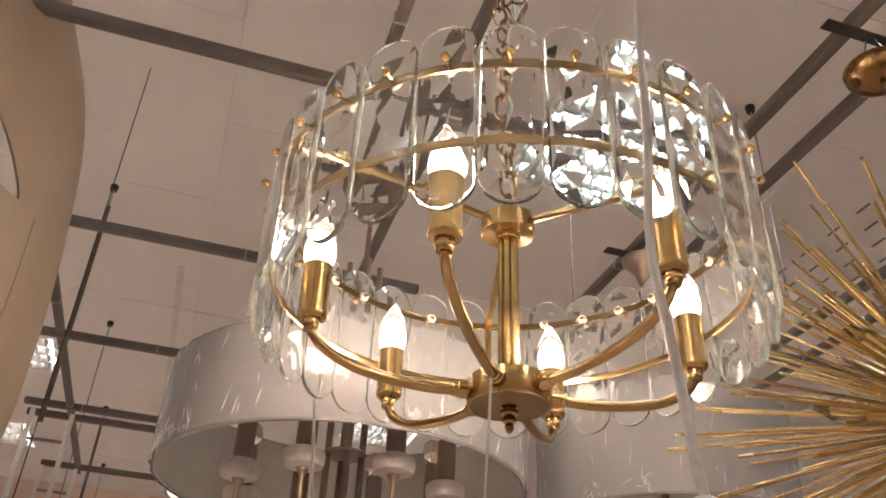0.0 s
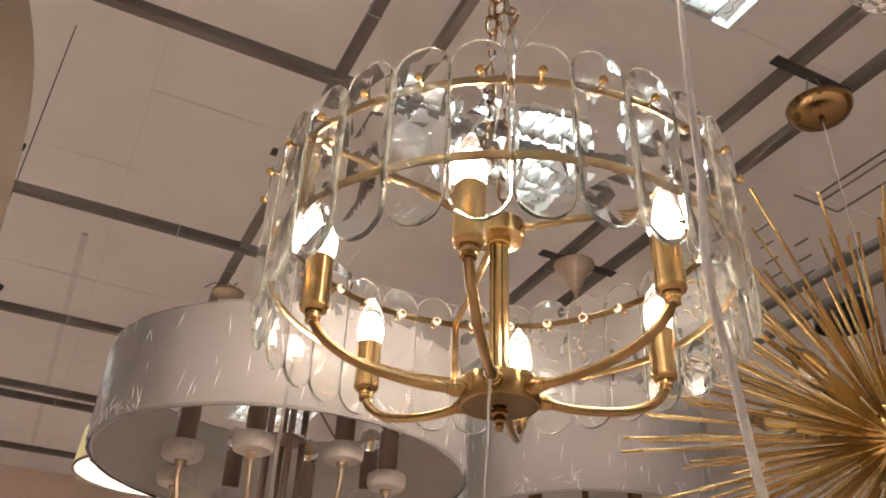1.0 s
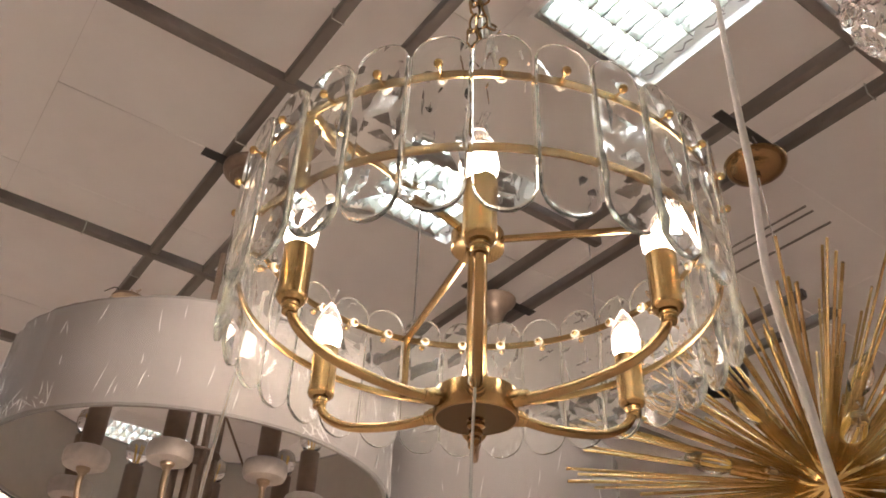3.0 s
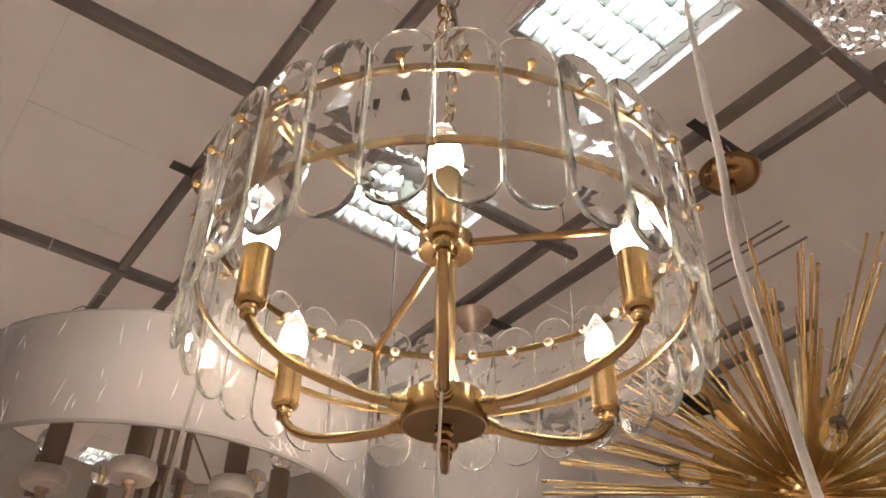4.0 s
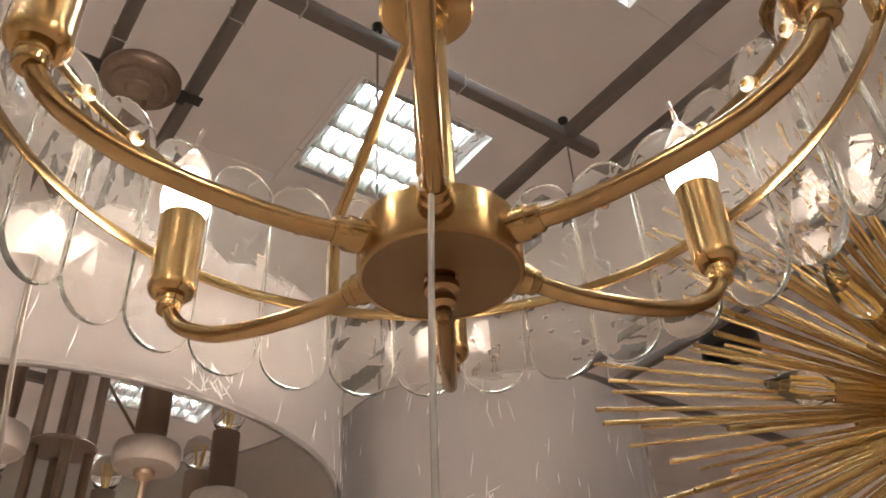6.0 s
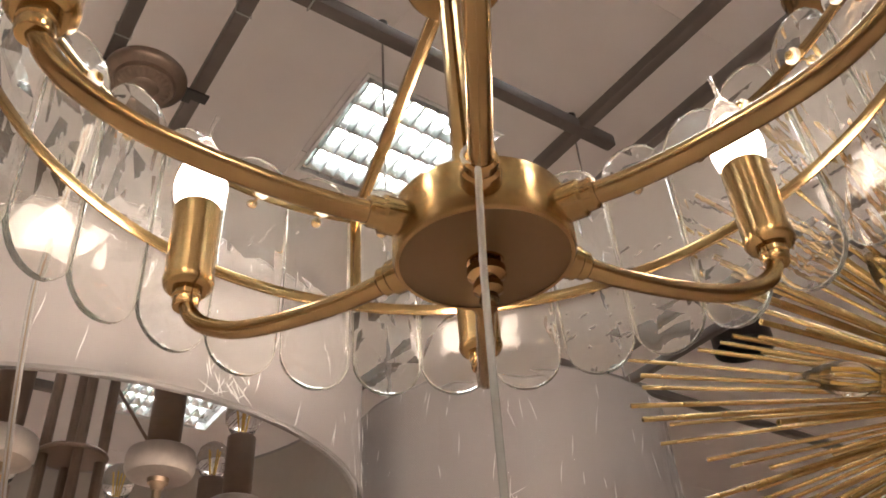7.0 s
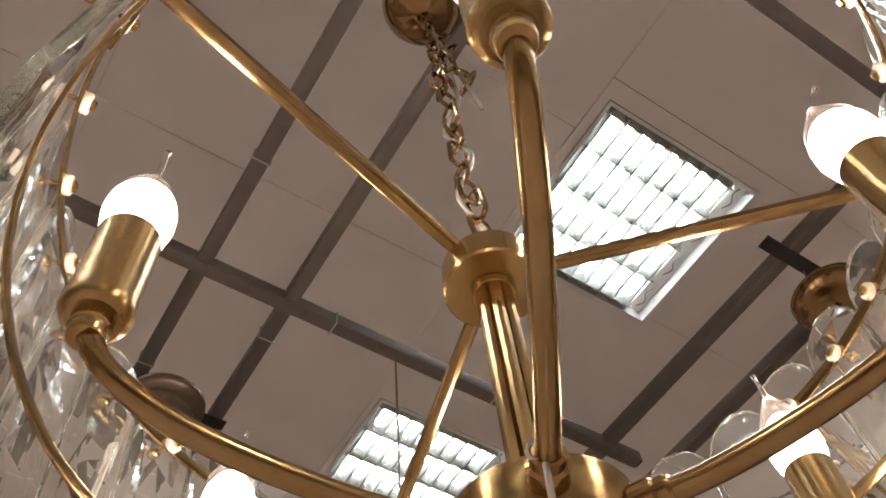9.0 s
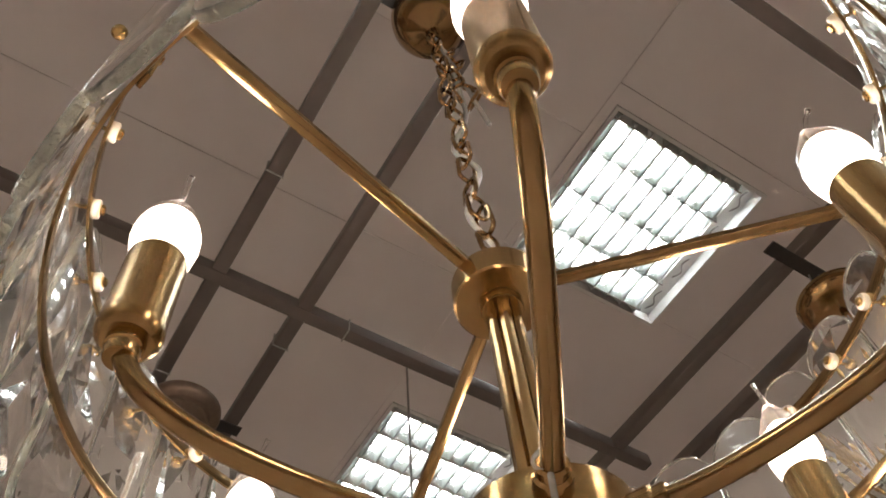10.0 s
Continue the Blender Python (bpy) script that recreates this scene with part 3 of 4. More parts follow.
def build_suspension():
    """Chain, feed cable and canopy of the glass chandelier."""
    root = empty("hanging_chain", Matrix.Translation((0, 0, SOCKET_Z)) @ ASKEW @ pose(0, 0, 0.19, -0.35, -1.2, 0), "antique brass chain with a clear feed cable", "chain")
    link = link_mesh(0.036, 0.018, 0.0021, OLD_BRASS)
    top = 0.57
    n = 19
    for k in range(n):
        z = 0.014 + k * (top - 0.02) / (n - 1)
        part("chain_link", link, None, root, place=pose(0.002 * math.sin(k), 0.003 * math.cos(1.7 * k), z, 0, 6 * math.sin(2.1 * k), 90 * (k % 2) + 20))
    for k in range(6):
        part("chain_link", link, None, root, place=pose(0.014 + 0.004 * math.sin(k), 0.004 * math.cos(k), 0.50 - k * 0.029, 8 * math.sin(k), 10, 90 * (k % 2) + 50))
    for k in range(2):
        part("chain_link", link, None, root, place=pose(0.030 - 0.004 * k, 0.0, 0.352 + 0.03 * k, 20, 25, 90 * k + 10))
    part("feed_cable", sweep(smooth_path([(0.004, 0, 0.0), (0.007, 0.005, 0.05), (-0.008, 0.004, 0.1), (0.008, -0.006, 0.16), (-0.007, 0.004, 0.22), (0.010, -0.004, 0.28), (0.016, 0.004, 0.36), (0.012, 0, 0.45), (0.004, 0.002, 0.55)], 8), 0.0026, 8), CORD, root, "clear two-core cable")
    part("cable_loop", sweep(smooth_path([(0.010, 0, 0.5), (0.022, 0.004, 0.42), (0.034, 0.004, 0.33), (0.037, 0.002, 0.292), (0.033, -0.001, 0.30), (0.020, -0.002, 0.4), (0.012, 0, 0.48)], 6), 0.0024, 8), CORD, root, "loop of spare clear cable")
    z = 2.805
    can = empty("ceiling_canopy", (-0.019, -0.01, z), "polished antique brass bowl canopy on the rail", "canopy", "lamp canopies")
    part("bowl", lathe([(0, 0.0), (0.006, 0.001), (0.009, 0.004), (0.012, 0.006), (0.030, 0.012), (0.044, 0.025), (0.051, 0.045), (0.0525, 0.062), (0.050, 0.064), (0, 0.064)], 48), OLD_BRASS, can)
    part("ring", sweep([(0.007 * math.cos(a / 12 * 6.2832), 0, -0.004 + 0.007 * math.sin(a / 12 * 6.2832)) for a in range(12)], 0.0018, 7, loop=True), OLD_BRASS, can)
    part("bracket", box(bmesh.new(), (0.2, 0.03, 0.003), pose(0, 0, 0.0655, 0, 0, TURN_DEG)), BLACK, can, "dark flat fixing bar")


def build_strings():
    """Clear cords that hang down from and before the chandelier."""
    ob = part("tag_string", sweep(smooth_path([(-0.0155, -0.049, 2.004), (-0.0175, -0.0575, 1.996), (-0.0185, -0.0595, 1.984), (-0.02, -0.058, 1.932), (-0.023, -0.065, 1.862), (-0.026, -0.072, 1.752), (-0.028, -0.077, 1.602)], 6), 0.0016, 8), CORD)
    tagged(ob, "clear double cord tied to a chandelier arm", "cord")
    part("knot", lathe([(0.0074, -0.002), (0.0086, 0.0), (0.0074, 0.002), (0.0064, 0)], 14, m=Matrix.Translation((-0.0172, -0.059, 1.999)) @ pose(0, 0, 0, 90, 0, -15), closed=True), CORD, ob, place=Matrix.Identity(4))
    ob = part("loose_cord", sweep(smooth_path([(-0.246, 0.164, 2.201), (-0.258, 0.194, 2.131), (-0.266, 0.222, 2.086), (-0.274, 0.274, 2.036), (-0.281, 0.33, 1.989), (-0.286, 0.394, 1.921), (-0.296, 0.474, 1.741)], 6), 0.0009, 8), CORD_CORE)
    tagged(ob, "clear two-core lamp cable hanging loose", "cord")
    for dx in (-0.0013, 0.0013):
        part("strand", sweep(smooth_path([(-0.246 + dx, 0.164, 2.201), (-0.258 + dx, 0.194, 2.131), (-0.266 + dx, 0.222, 2.086), (-0.274 + dx, 0.274, 2.036), (-0.281 + dx, 0.33, 1.989), (-0.286 + dx, 0.394, 1.921), (-0.296 + dx, 0.474, 1.741)], 6), 0.0012, 8), CORD, ob, "clear insulated strand")
    ob = part("wrapped_cord", sweep(smooth_path([(0.06, -0.401, 2.827), (0.089, -0.403, 2.504), (0.1, -0.405, 2.264), (0.0985, -0.405, 2.164), (0.096, -0.405, 2.084), (0.095, -0.405, 2.019), (0.0895, -0.405, 1.949), (0.09, -0.405, 1.904), (0.0955, -0.405, 1.854), (0.1, -0.405, 1.799), (0.104, -0.405, 1.761)], 6),
                                   [0.0016] * 6 + [0.0017 + 0.0015 * min(1, k / 20) for k in range(55)], 10), CORD_WHITE)
    tagged(ob, "white cord twisted in clear film", "cord")
    part("switch", lathe([(0, 1.764), (0.006, 1.763), (0.012, 1.757), (0.0155, 1.747), (0.0155, 1.72), (0.012, 1.712), (0, 1.71)], 24, m=Matrix.Translation((0.101, -0.415, 0))), HOUSING, ob, "white plastic pull switch")


# ---- the other lamps ----
def drum(root, r, z0, z1):
    """A fabric drum shade, open above and below, with hemmed rims."""
    t = 0.003
    part("shade", lathe([(r, z0), (r, z1), (r - t / 2, z1), (r - t / 2, z0)], 96, closed=True), SHADE, root, "pale grey fabric drum shade")
    part("lining", lathe([(r - t / 2 - 0.0004, z0 + 0.001), (r - t / 2 - 0.0004, z1 - 0.001), (r - t - 0.0004, z1 - 0.001), (r - t - 0.0004, z0 + 0.001)], 96, closed=True), SHADE_IN, root, "smooth grey shade lining")
    for z in (z0, z1):
        part("rim", lathe([(r + 0.0006, z - 0.0015), (r + 0.0006, z + 0.0025), (r - t - 0.0012, z + 0.0025), (r - t - 0.0012, z - 0.0015)], 96, closed=True), TRIM, root, "thin dark rim tape")


def film(root, r, z0, z1, seed):
    """Clear protective film round a shade, with crease glints drawn as near-white slivers."""
    rnd = random.Random(seed)
    bm = bmesh.new()
    n = 160
    rows = []
    for j in range(5):
        z = z0 - 0.004 + (z1 - z0 + 0.004) * j / 4
        rows.append([bm.verts.new(((r + 0.0062 + 0.0056 * noise.noise((k * 0.55, j * 0.35, seed))) * math.cos(2 * math.pi * k / n), (r + 0.0062 + 0.0056 * noise.noise((k * 0.55, j * 0.35, seed))) * math.sin(2 * math.pi * k / n), z)) for k in range(n)])
    for a, b in zip(rows, rows[1:]):
        for k in range(n):
            bm.faces.new((a[k], a[(k + 1) % n], b[(k + 1) % n], b[k]))
    ob = part("film", bm, WRAP, root, "crinkled clear protective film")
    ob.visible_shadow = False
    # folds modelled as slivers, their sparkle carried by the pale colour
    bm = bmesh.new()
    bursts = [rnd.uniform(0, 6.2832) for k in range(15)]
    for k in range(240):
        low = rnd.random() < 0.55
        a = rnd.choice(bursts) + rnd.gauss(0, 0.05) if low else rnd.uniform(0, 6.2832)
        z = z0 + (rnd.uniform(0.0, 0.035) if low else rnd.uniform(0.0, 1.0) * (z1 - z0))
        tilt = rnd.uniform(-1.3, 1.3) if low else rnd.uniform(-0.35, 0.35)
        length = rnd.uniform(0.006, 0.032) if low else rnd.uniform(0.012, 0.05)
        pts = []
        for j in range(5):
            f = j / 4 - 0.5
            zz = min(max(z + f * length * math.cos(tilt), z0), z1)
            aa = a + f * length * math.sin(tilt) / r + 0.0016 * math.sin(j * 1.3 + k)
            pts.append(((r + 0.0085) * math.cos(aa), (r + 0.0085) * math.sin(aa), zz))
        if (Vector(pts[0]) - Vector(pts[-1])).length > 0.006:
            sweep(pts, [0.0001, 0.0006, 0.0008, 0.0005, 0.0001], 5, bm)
    tagged(part("film_fold_glints", bm, CREASE_GLINT, ob, "film folds with painted-in bright glints"), kind="stuff")


def build_drum_chandelier():
    cx, cy, z0, z1, r = -0.319, 0.738, 2.118, 2.302, 0.351
    root = empty("drum_chandelier", (cx, cy, 0), "grey drum shade chandelier in clear film with marble discs, unlit", "chandelier")
    drum(root, r, z0, z1)
    film(root, r, z0, z1, 3)
    for k in range(4):
        a = radians(20 + 90 * k)
        part("stem_rod", sweep([(0.034 * math.cos(a), 0.034 * math.sin(a), 1.86), (0.034 * math.cos(a), 0.034 * math.sin(a), 2.62)], 0.0068, 10), BROWN, root)
    for z in (2.18, 2.45):
        part("spacer_disc", lathe([(0, z), (0.041, z), (0.043, z + 0.003), (0.041, z + 0.006), (0, z + 0.006)], 32), BROWN, root, "dark brown spacer disc")
    for k in range(3):
        a = radians(75 + 120 * k)
        part("spider_wire", sweep([(0.03 * math.cos(a), 0.03 * math.sin(a), z1 + 0.03), (0.35 * math.cos(a), 0.35 * math.sin(a), z1 - 0.012)], 0.0026, 8), BROWN, root)
    sleeve = mesh_of(lathe([(0, 0), (0.010, 0.0), (0.015, 0.003), (0.0178, 0.009), (0.0178, 0.078), (0.0168, 0.079), (0.0158, 0.076), (0, 0.076)], 28), BROWN)
    disc = mesh_of(lathe([(0, -0.036), (0.026, -0.036), (0.033, -0.033), (0.0365, -0.026), (0.037, -0.014), (0.035, -0.007), (0.030, -0.004), (0.016, -0.003), (0.009, 0.0), (0, 0.001)], 36), MARBLE)
    cup = mesh_of(lathe([(0, -0.048), (0.006, -0.048), (0.008, -0.043), (0.011, -0.041), (0.012, -0.0345), (0, -0.0345)], 20), BRONZE)
    globe = mesh_of(lathe([(0.009, 0.074), (0.009, 0.08), (0.016, 0.087), (0.0225, 0.1), (0.0235, 0.111), (0.02, 0.124), (0.011, 0.132), (0, 0.1345)], 24), BULB_GLASS)
    bm = bmesh.new()
    for k in range(4):
        a = k * math.pi / 2
        sweep([(0.002 * math.cos(a), 0.002 * math.sin(a), 0.078), (0.006 * math.cos(a), 0.006 * math.sin(a), 0.118)], 0.0009, 6, bm)
    fil = mesh_of(bm, AMBER)
    for k in range(8):
        a = 216.5 + 45 * k
        low = 0.0 if k % 2 == 0 else -0.004
        rr = 0.205
        m = about_z(a)
        zz = 2.128 + low
        s = part("lamp_sleeve", sleeve, None, root, "brown candle sleeve", place=m @ Matrix.Translation((rr, 0, zz)))
        part("bulb", globe, None, s, "clear unlit globe bulb").visible_shadow = False
        part("filament", fil, None, s)
        d = part("marble_disc", disc, None, root, "white marble disc", place=m @ Matrix.Translation((rr, 0, zz)))
        part("cup", cup, None, d, "brass cup")
        part("curved_arm", sweep(smooth_path([(rr, 0, zz - 0.045), (rr - 0.001, 0, zz - 0.075), (rr - 0.02, 0, zz - 0.13), (0.12, 0, zz - 0.2), (0.03, 0, zz - 0.24)], 6), 0.0052, 10), BRONZE, root, place=m)
    part("rod_to_rail", sweep([(0, 0, 2.6), (0, 0, RAIL_Z - 0.001)], 0.006, 10), BROWN, root)
    part("rail_bracket", box(bmesh.new(), (0.2, 0.026, 0.004), pose(-0.03, -0.013, RAIL_Z - 0.003, 0, 0, TURN_DEG)), BLACK, root, "dark flat fixing bar")
    # fluted rose canopy on the rails
    can = empty("rose_canopy", (-0.327, 0.712, RAIL_Z - 0.022), "antique pewter fluted rose canopy under the rails", "canopy", "lamp canopies")
    bm = bmesh.new()
    n = 144
    rings = []
    for r0, z in ((0.010, -0.024), (0.016, -0.026), (0.020, -0.025), (0.024, -0.021), (0.030, -0.021), (0.042, -0.017), (0.0445, -0.018), (0.048, -0.018), (0.051, -0.012), (0.060, -0.009), (0.066, -0.003), (0.067, 0.001), (0.067, 0.006)):
        rings.append([bm.verts.new(((r0 * (1 + (0.04 * math.cos(24 * 2 * math.pi * k / n) if 0.025 < r0 < 0.043 else 0))) * math.cos(2 * math.pi * k / n), (r0 * (1 + (0.04 * math.cos(24 * 2 * math.pi * k / n) if 0.025 < r0 < 0.043 else 0))) * math.sin(2 * math.pi * k / n), z)) for k in range(n)])
    for a, b in zip(rings, rings[1:]):
        for k in range(n):
            bm.faces.new((a[k], a[(k + 1) % n], b[(k + 1) % n], b[k]))
    bm.faces.new(rings[0]), bm.faces.new(rings[-1])
    part("rose", bm, AGED, can)
    part("bracket", box(bmesh.new(), (0.17, 0.022, 0.003), pose(0.02, 0.01, 0.009, 0, 0, TURN_DEG)), BLACK, can, "dark flat fixing bar")


def build_second_drum():
    cx, cy, z0, z1, r = 0.358, 1.077, 2.143, 2.381, 0.283
    root = empty("drum_pendant", (cx, cy, 0), "tall pale grey drum shade pendant wrapped in clear film, unlit", "pendant lamp")
    drum(root, r, z0, z1)
    film(root, r, z0, z1, 8)
    part("stem", sweep([(0, 0, 2.0), (0, 0, 2.56)], 0.008, 12), OLD_BRASS, root)
    for k in range(3):
        a = radians(40 + 120 * k)
        part("spider_wire", sweep([(0, 0, z1 + 0.02), (0.28 * math.cos(a), 0.28 * math.sin(a), z1 - 0.01)], 0.0024, 8), OLD_BRASS, root)
        part("lamp_sleeve", lathe([(0, 2.15), (0.012, 2.15), (0.016, 2.156), (0.016, 2.215), (0, 2.215)], 24, m=Matrix.Translation((0.13 * math.cos(a + 0.6), 0.13 * math.sin(a + 0.6), 0))), OLD_BRASS, root, "antique brass candle sleeve")
    can = empty("funnel_canopy", (0.356, 1.06, RAIL_Z - 0.02), "antique pewter funnel canopy with chain under the rails", "canopy", "lamp canopies")
    part("funnel", lathe([(0, -0.085), (0.008, -0.085), (0.012, -0.078), (0.02, -0.062), (0.023, -0.05), (0.034, -0.03), (0.046, -0.016), (0.054, -0.008), (0.056, 0.0), (0, 0.0)], 40), PEWTER, can)
    link = link_mesh(0.04, 0.022, 0.0028, PEWTER)
    for k in range(7):
        part("chain_link", link, None, can, place=pose(0, 0, -0.098 - 0.03 * k, 0, 8 * math.sin(k), 90 * (k % 2)))
    bm = bmesh.new()
    for s in (-1, 1):
        sweep([(s * 0.03, 0, 0.0), (0, 0, 0.05)], 0.0016, 6, bm)
    part("hook_wire", bm, ROD, can, "thin steel hook wires")
    part("bracket", box(bmesh.new(), (0.24, 0.028, 0.003), pose(0.01, 0, 0.006, 0, 0, TURN_DEG)), BLACK, can, "dark flat fixing bar")


def build_sputnik():
    c = Vector((0.662, 0.292, 2.095))
    root = empty("starburst_chandelier", c, "gold starburst chandelier of thin hollow brass rods, unlit", "chandelier")
    part("core", ball(0.062, u=28, v=18), GOLD, root, "polished gold sphere core")
    rnd = random.Random(7)
    n = 285
    lengths = {}
    for k in range(n):
        zc = 1 - 2 * (k + 0.5) / n
        a = k * 2.399963 + rnd.uniform(-0.12, 0.12)
        zc = max(-1, min(1, zc + rnd.uniform(-0.04, 0.04)))
        d = Vector((math.sqrt(1 - zc * zc) * math.cos(a), math.sqrt(1 - zc * zc) * math.sin(a), zc))
        size = rnd.choice((0.27, 0.33, 0.39, 0.42, 0.445))
        if size not in lengths:
            bm = lathe([(0.0025, 0.05), (0.0025, size), (0.0016, size), (0.0016, size - 0.03), (0, size - 0.03)], 12)
            lengths[size] = mesh_of(bm, GOLD_ROD)
        part("ray_rod", lengths[size], None, root, place=d.to_track_quat("Z", "Y").to_matrix().to_4x4())
    sleeve = mesh_of(lathe([(0, 0.05), (0.006, 0.05), (0.006, 0.09), (0.0135, 0.092), (0.0145, 0.096), (0.0145, 0.15), (0, 0.15)], 20), GOLD_ROD)
    for k, d in enumerate(((0.2, -0.45, 0.8), (-0.75, -0.2, 0.5), (-0.9, 0.3, 0.2), (0.3, 0.5, 0.8), (-0.35, -0.85, 0.1), (0.85, -0.3, 0.3))):
        q = Vector(d).normalized().to_track_quat("Z", "Y").to_matrix().to_4x4()
        part("lamp_sleeve", sleeve, None, root, "gold candle sleeve", place=q)
        candle_bulb(root, q @ Matrix.Translation((0, 0, 0.148)), False, 40 + k)
    can = empty("disc_canopy", (0.676, 0.302, 2.765), "polished brass dish canopy hung under the rails", "canopy", "lamp canopies")
    part("dish", lathe([(0, -0.016), (0.014, -0.016), (0.03, -0.0145), (0.046, -0.010), (0.056, -0.003), (0.0615, 0.006), (0.063, 0.013), (0.0622, 0.0135), (0.060, 0.0125), (0, 0.011)], 56), OLD_BRASS, can)
    part("grip", lathe([(0, -0.026), (0.004, -0.026), (0.0055, -0.023), (0.0055, -0.0155), (0, -0.0155)], 16), OLD_BRASS, can, "small turned cable grip")
    part("cable", sweep([(0.0, 0.0, -0.62), (0.002, 0.001, -0.3), (0, 0, -0.02)], 0.0016, 8), CORD, can, "thin clear suspension cable")
    hook = RAIL_Z - 2.765
    part("hook_wire", sweep(smooth_path([(-0.012, 0, 0.011), (-0.016, 0.004, hook * 0.5), (-0.004, 0.006, hook)], 5), 0.0015, 6), ROD, can, "thin steel hook wire")
    part("hook_wire", sweep(smooth_path([(0.014, 0, 0.011), (0.02, -0.003, hook * 0.5), (0.012, 0.004, hook)], 5), 0.0015, 6), ROD, can, "thin steel hook wire")
    part("bracket", box(bmesh.new(), (0.2, 0.024, 0.003), pose(0.0, 0, hook, 0, 0, TURN_DEG)), BLACK, can, "dark flat fixing bar")


def build_ribbon_lamp():
    """A big pendant of bent beige veneer, open at one side with a pale lining."""
    root = empty("veneer_pendant", (-1.148, 0.3, 0.03), "large beige veneer pendant lamp with an open side and pale lining", "pendant lamp")

    prof = [tuple(p) for p in smooth_path([(0.125, 0, 3.25), (0.197, 0, 3.02), (0.273, 0, 2.82), (0.308, 0, 2.68), (0.327, 0, 2.52), (0.339, 0, 2.34), (0.341, 0, 2.2), (0.338, 0, 2.1), (0.325, 0, 2.0)], 4)][::-1]

    def radius(z):
        for (r0, _, z0), (r1, _, z1) in zip(prof, prof[1:]):
            if z <= z1:
                return r0 + (r1 - r0) * (z - z0) / (z1 - z0)
        return prof[-1][0]

    def shell(extra, mat, name, label):
        """Lower and upper sheets that part at the open side."""
        bm = bmesh.new()
        n = 90
        for lower in (True, False):
            rows = []
            for j in range(15):
                row = []
                for k in range(n):
                    a = -80 + 150 * k / (n - 1)
                    away = max(0.0, (-11 - a) / 77)
                    zl, zh = 2.405, 2.405 + 0.42 * min(away, 1.0) ** 0.75
                    z = 2.0 + (zl - 2.0) * j / 14 if lower else zh + (3.25 - zh) * j / 14
                    r = radius(z) + extra
                    row.append(bm.verts.new((r * math.cos(radians(a)), r * math.sin(radians(a)), z)))
                rows.append(row)
            for a, b in zip(rows, rows[1:]):
                for k in range(n - 1):
                    bm.faces.new((a[k], a[k + 1], b[k + 1], b[k]))
        part(name, bm, mat, root, label)
    shell(0, VENEER, "veneer_shell", "bent beige veneer shell")
    shell(-0.006, CREAM, "lining", "pale cream lining")
    part("seam", sweep([((radius(z) + 0.001) * math.cos(radians(-3)), (radius(z) + 0.001) * math.sin(radians(-3)), z) for z in (2.4, 2.35, 2.3, 2.25, 2.2)], 0.0012, 6), TRIM, root, "dark glued seam")
    part("cable", sweep([(0, 0, 3.2), (0, 0, CEILING_Z)], 0.0015, 8), BLACK, root)


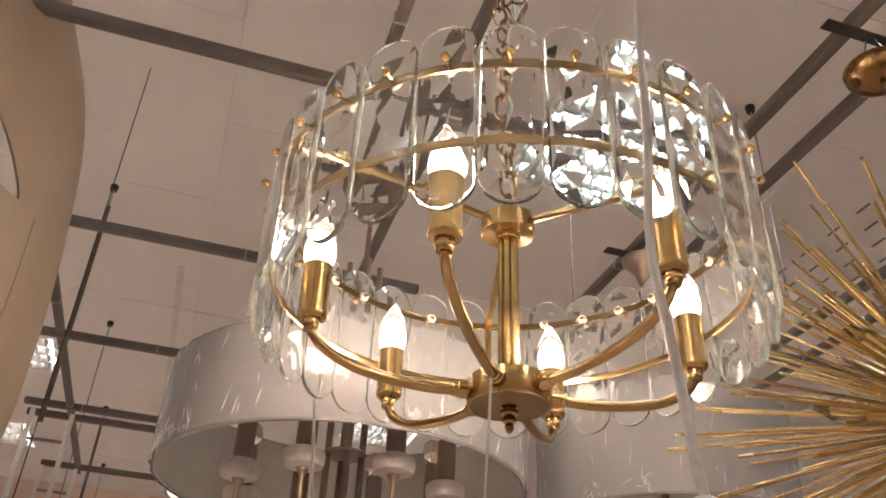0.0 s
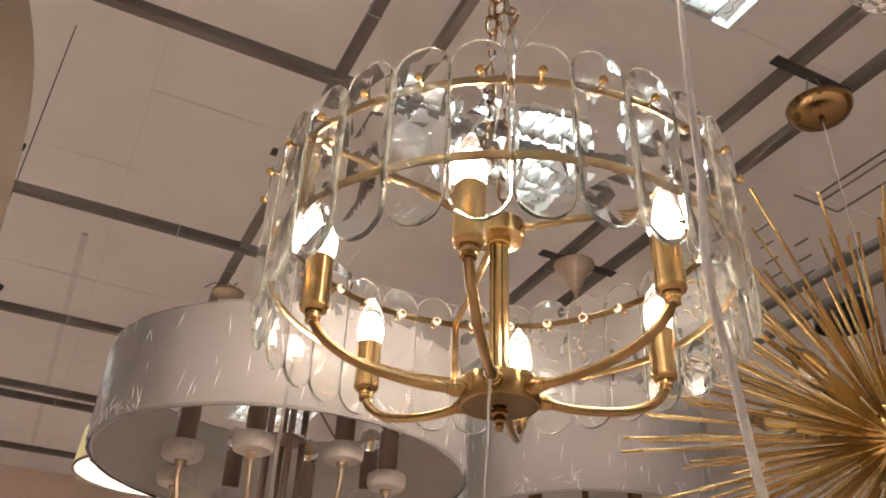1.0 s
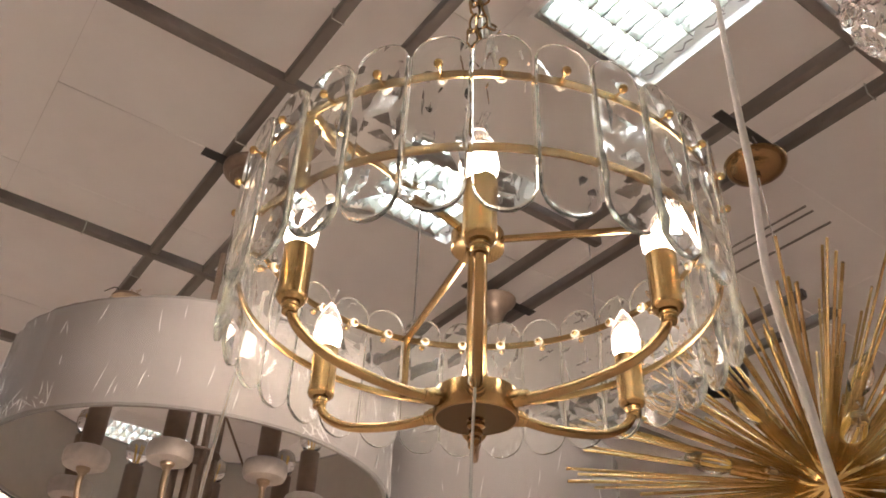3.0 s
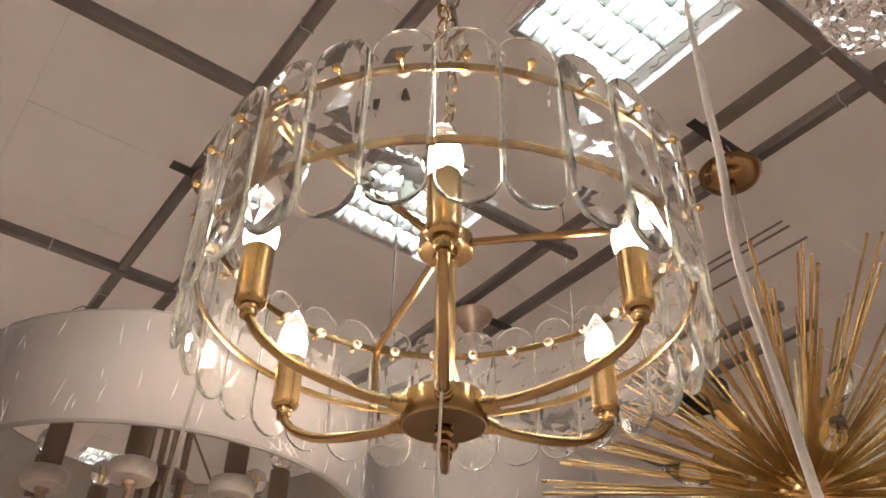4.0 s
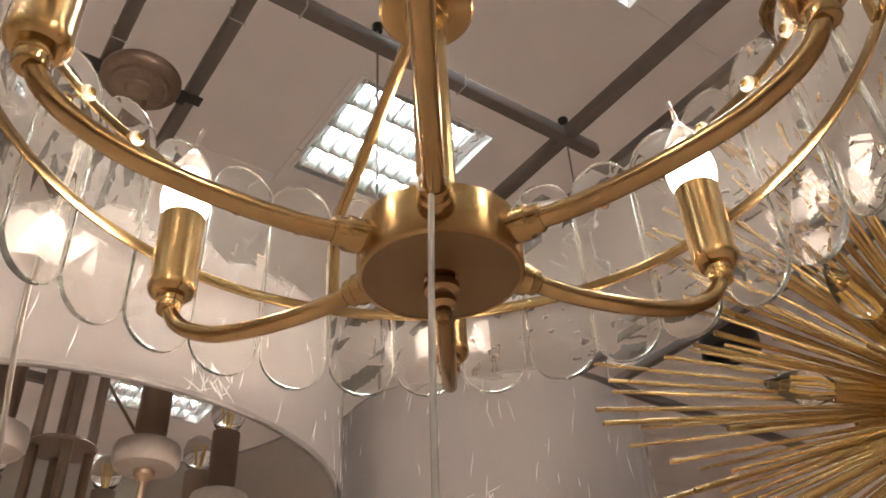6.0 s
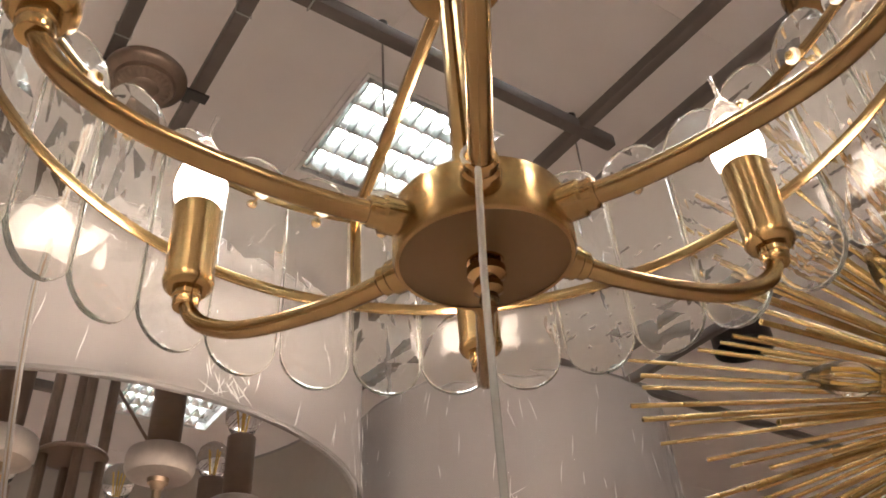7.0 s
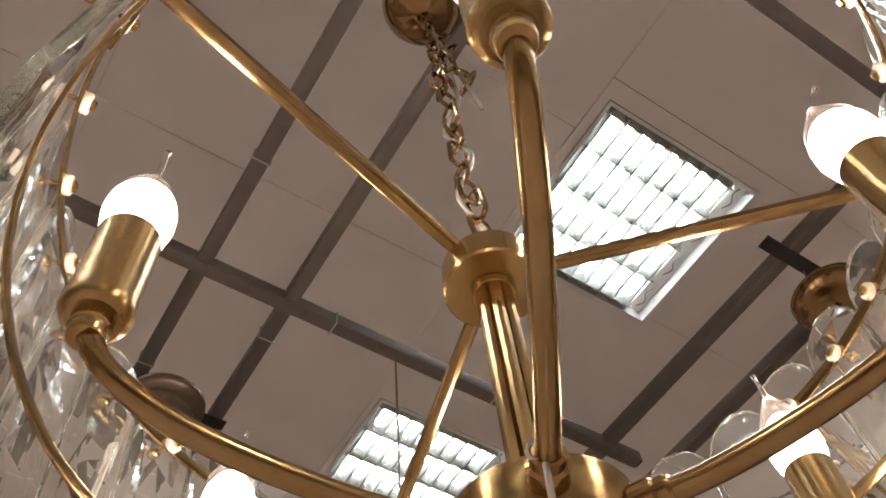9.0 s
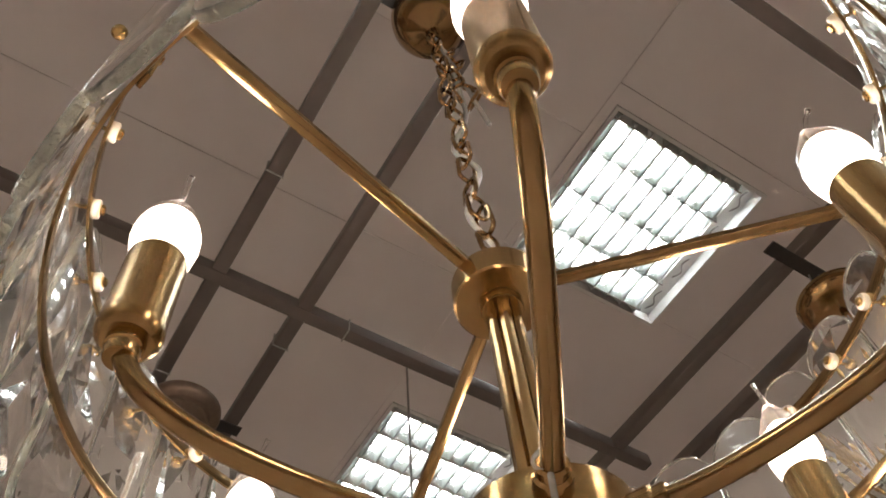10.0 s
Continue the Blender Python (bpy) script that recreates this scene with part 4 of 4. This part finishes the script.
def build_background():
    # black dome pendant far off
    root = empty("black_pendant", (2.17, 2.79, 0), "black dome pendant lamp on a short cable", "pendant lamp")
    part("dome", lathe([(0.0, 3.84), (0.03, 3.84), (0.11, 3.815), (0.14, 3.78), (0.142, 3.69), (0.138, 3.69), (0.134, 3.77), (0, 3.80)], 40), BLACK, root)
    part("cable", sweep([(0, 0, 3.84), (0, 0, CEILING_Z)], 0.002, 6), CORD, root)
    # pale yellow shade behind the drum
    c = Vector((-0.815, 1.65, 0))
    root = empty("yellow_shade_lamp", (c.x, c.y, -0.03), "pale yellow drum shade lamp with a glowing white diffuser", "pendant lamp")
    part("shade", lathe([(0.211, 2.388), (0.204, 2.498), (0.201, 2.498), (0.208, 2.388)], 64, closed=True), YELLOW_SHADE, root, "pale yellow fabric shade")
    part("rim", lathe([(0.2125, 2.384), (0.2125, 2.391), (0.206, 2.391), (0.206, 2.384)], 64, closed=True), TRIM, root, "dark rim tape")
    part("diffuser", lathe([(0.2058, 2.388), (0, 2.388), (0, 2.392), (0.2058, 2.392)], 64), GLOW_DISC, root, "glowing white diffuser disc")
    part("stem", sweep([(0, 0, 2.391), (0, 0, RAIL_Z + 0.031)], 0.004, 8), OLD_BRASS, root)
    part("bracket", box(bmesh.new(), (0.16, 0.024, 0.008), Matrix.Translation((0.045, 0.018, RAIL_Z + 0.0315)) @ about_z(TURN_DEG)), BLACK, root, "dark flat fixing bar")
    # crumpled clear bag round a lamp under the rails
    root = empty("film_bag", (0.36, -0.47, 2.32), "crumpled clear film bag round a hung pale lamp", "film bag")
    bm = bmesh.new()
    bmesh.ops.create_icosphere(bm, subdivisions=5, radius=1)
    for v in bm.verts:
        turn = math.atan2(v.co.y, v.co.x)
        pleat = abs(math.sin(5.5 * turn + 3.2 * noise.noise(v.co * 1.7)))
        n = noise.noise(v.co * 2.6) * 0.16 + abs(noise.noise(v.co * 6.5)) * 0.13 + 0.2 * (pleat - 0.5) * math.sqrt(v.co.x ** 2 + v.co.y ** 2)
        v.co = Vector((v.co.x * 0.118, v.co.y * 0.118, v.co.z * 0.072)) * (1 + n)
    part("film", bm, BAG_FILM, root, smooth=False).visible_shadow = False
    part("wrapped_shade", lathe([(0, -0.012), (0.03, -0.01), (0.05, 0.0), (0.056, 0.012), (0.05, 0.03), (0.03, 0.045), (0, 0.05)], 40), SHADE, root, "pale lamp shade inside the film")
    c = room(0.047, -0.589, 0)
    part("hanger", sweep([(0, 0, 0.045), (c.x - 0.36, c.y + 0.47, RAIL_Z - 2.32 + 0.002)], 0.003, 8), ROD, root)
    # brown dome lamp beyond the grid
    root = empty("brown_dome_lamp", (-1.405, 1.468, 0), "dark brown dome pendant lamp", "pendant lamp")
    part("dome", lathe([(0, 2.27), (0.03, 2.268), (0.09, 2.25), (0.14, 2.21), (0.165, 2.15), (0.17, 2.08), (0.166, 2.08), (0.16, 2.15), (0.135, 2.205), (0, 2.262)], 40), BROWN, root)
    part("cable", sweep([(0, 0, 2.268), (0, 0, CEILING_Z)], 0.002, 6), BLACK, root)
    # dark dish canopy further along the rail
    can = empty("dark_canopy", (-0.622, 1.35, RAIL_Z - 0.03), "dark pierced metal canopy with wires under the rails", "canopy", "lamp canopies")
    part("dish", lathe([(0, -0.012), (0.03, -0.011), (0.046, -0.005), (0.048, 0.0), (0.044, 0.003), (0, 0.003)], 32), AGED, can)
    part("hook", sweep(smooth_path([(0, 0, 0.0), (0.004, 0, 0.016), (0, 0, 0.032)], 5), 0.003, 8), PEWTER, can)
    for k in range(5):
        a = k * 1.26
        part("wire", sweep(smooth_path([(0.02 * math.cos(a), 0.02 * math.sin(a), -0.004), (0.055 * math.cos(a + 0.3), 0.055 * math.sin(a + 0.3), 0.012 - 0.006 * (k % 2)), (0.075 * math.cos(a), 0.075 * math.sin(a), -0.012)], 5), 0.0016, 6), BLACK if k % 2 else PEWTER, can, "bent loose wire")


GOLD_ROD = material("brushed_gold_rod", (0.52, 0.37, 0.165), 0.27, 1.0, vary=0.03, scale=9, rough_vary=0.03)

build_setting()
build_ceiling()
build_luminaire()
build_rails()
build_chandelier()
build_suspension()
build_drum_chandelier()
build_second_drum()
build_sputnik()
build_ribbon_lamp()
build_background()
build_strings()
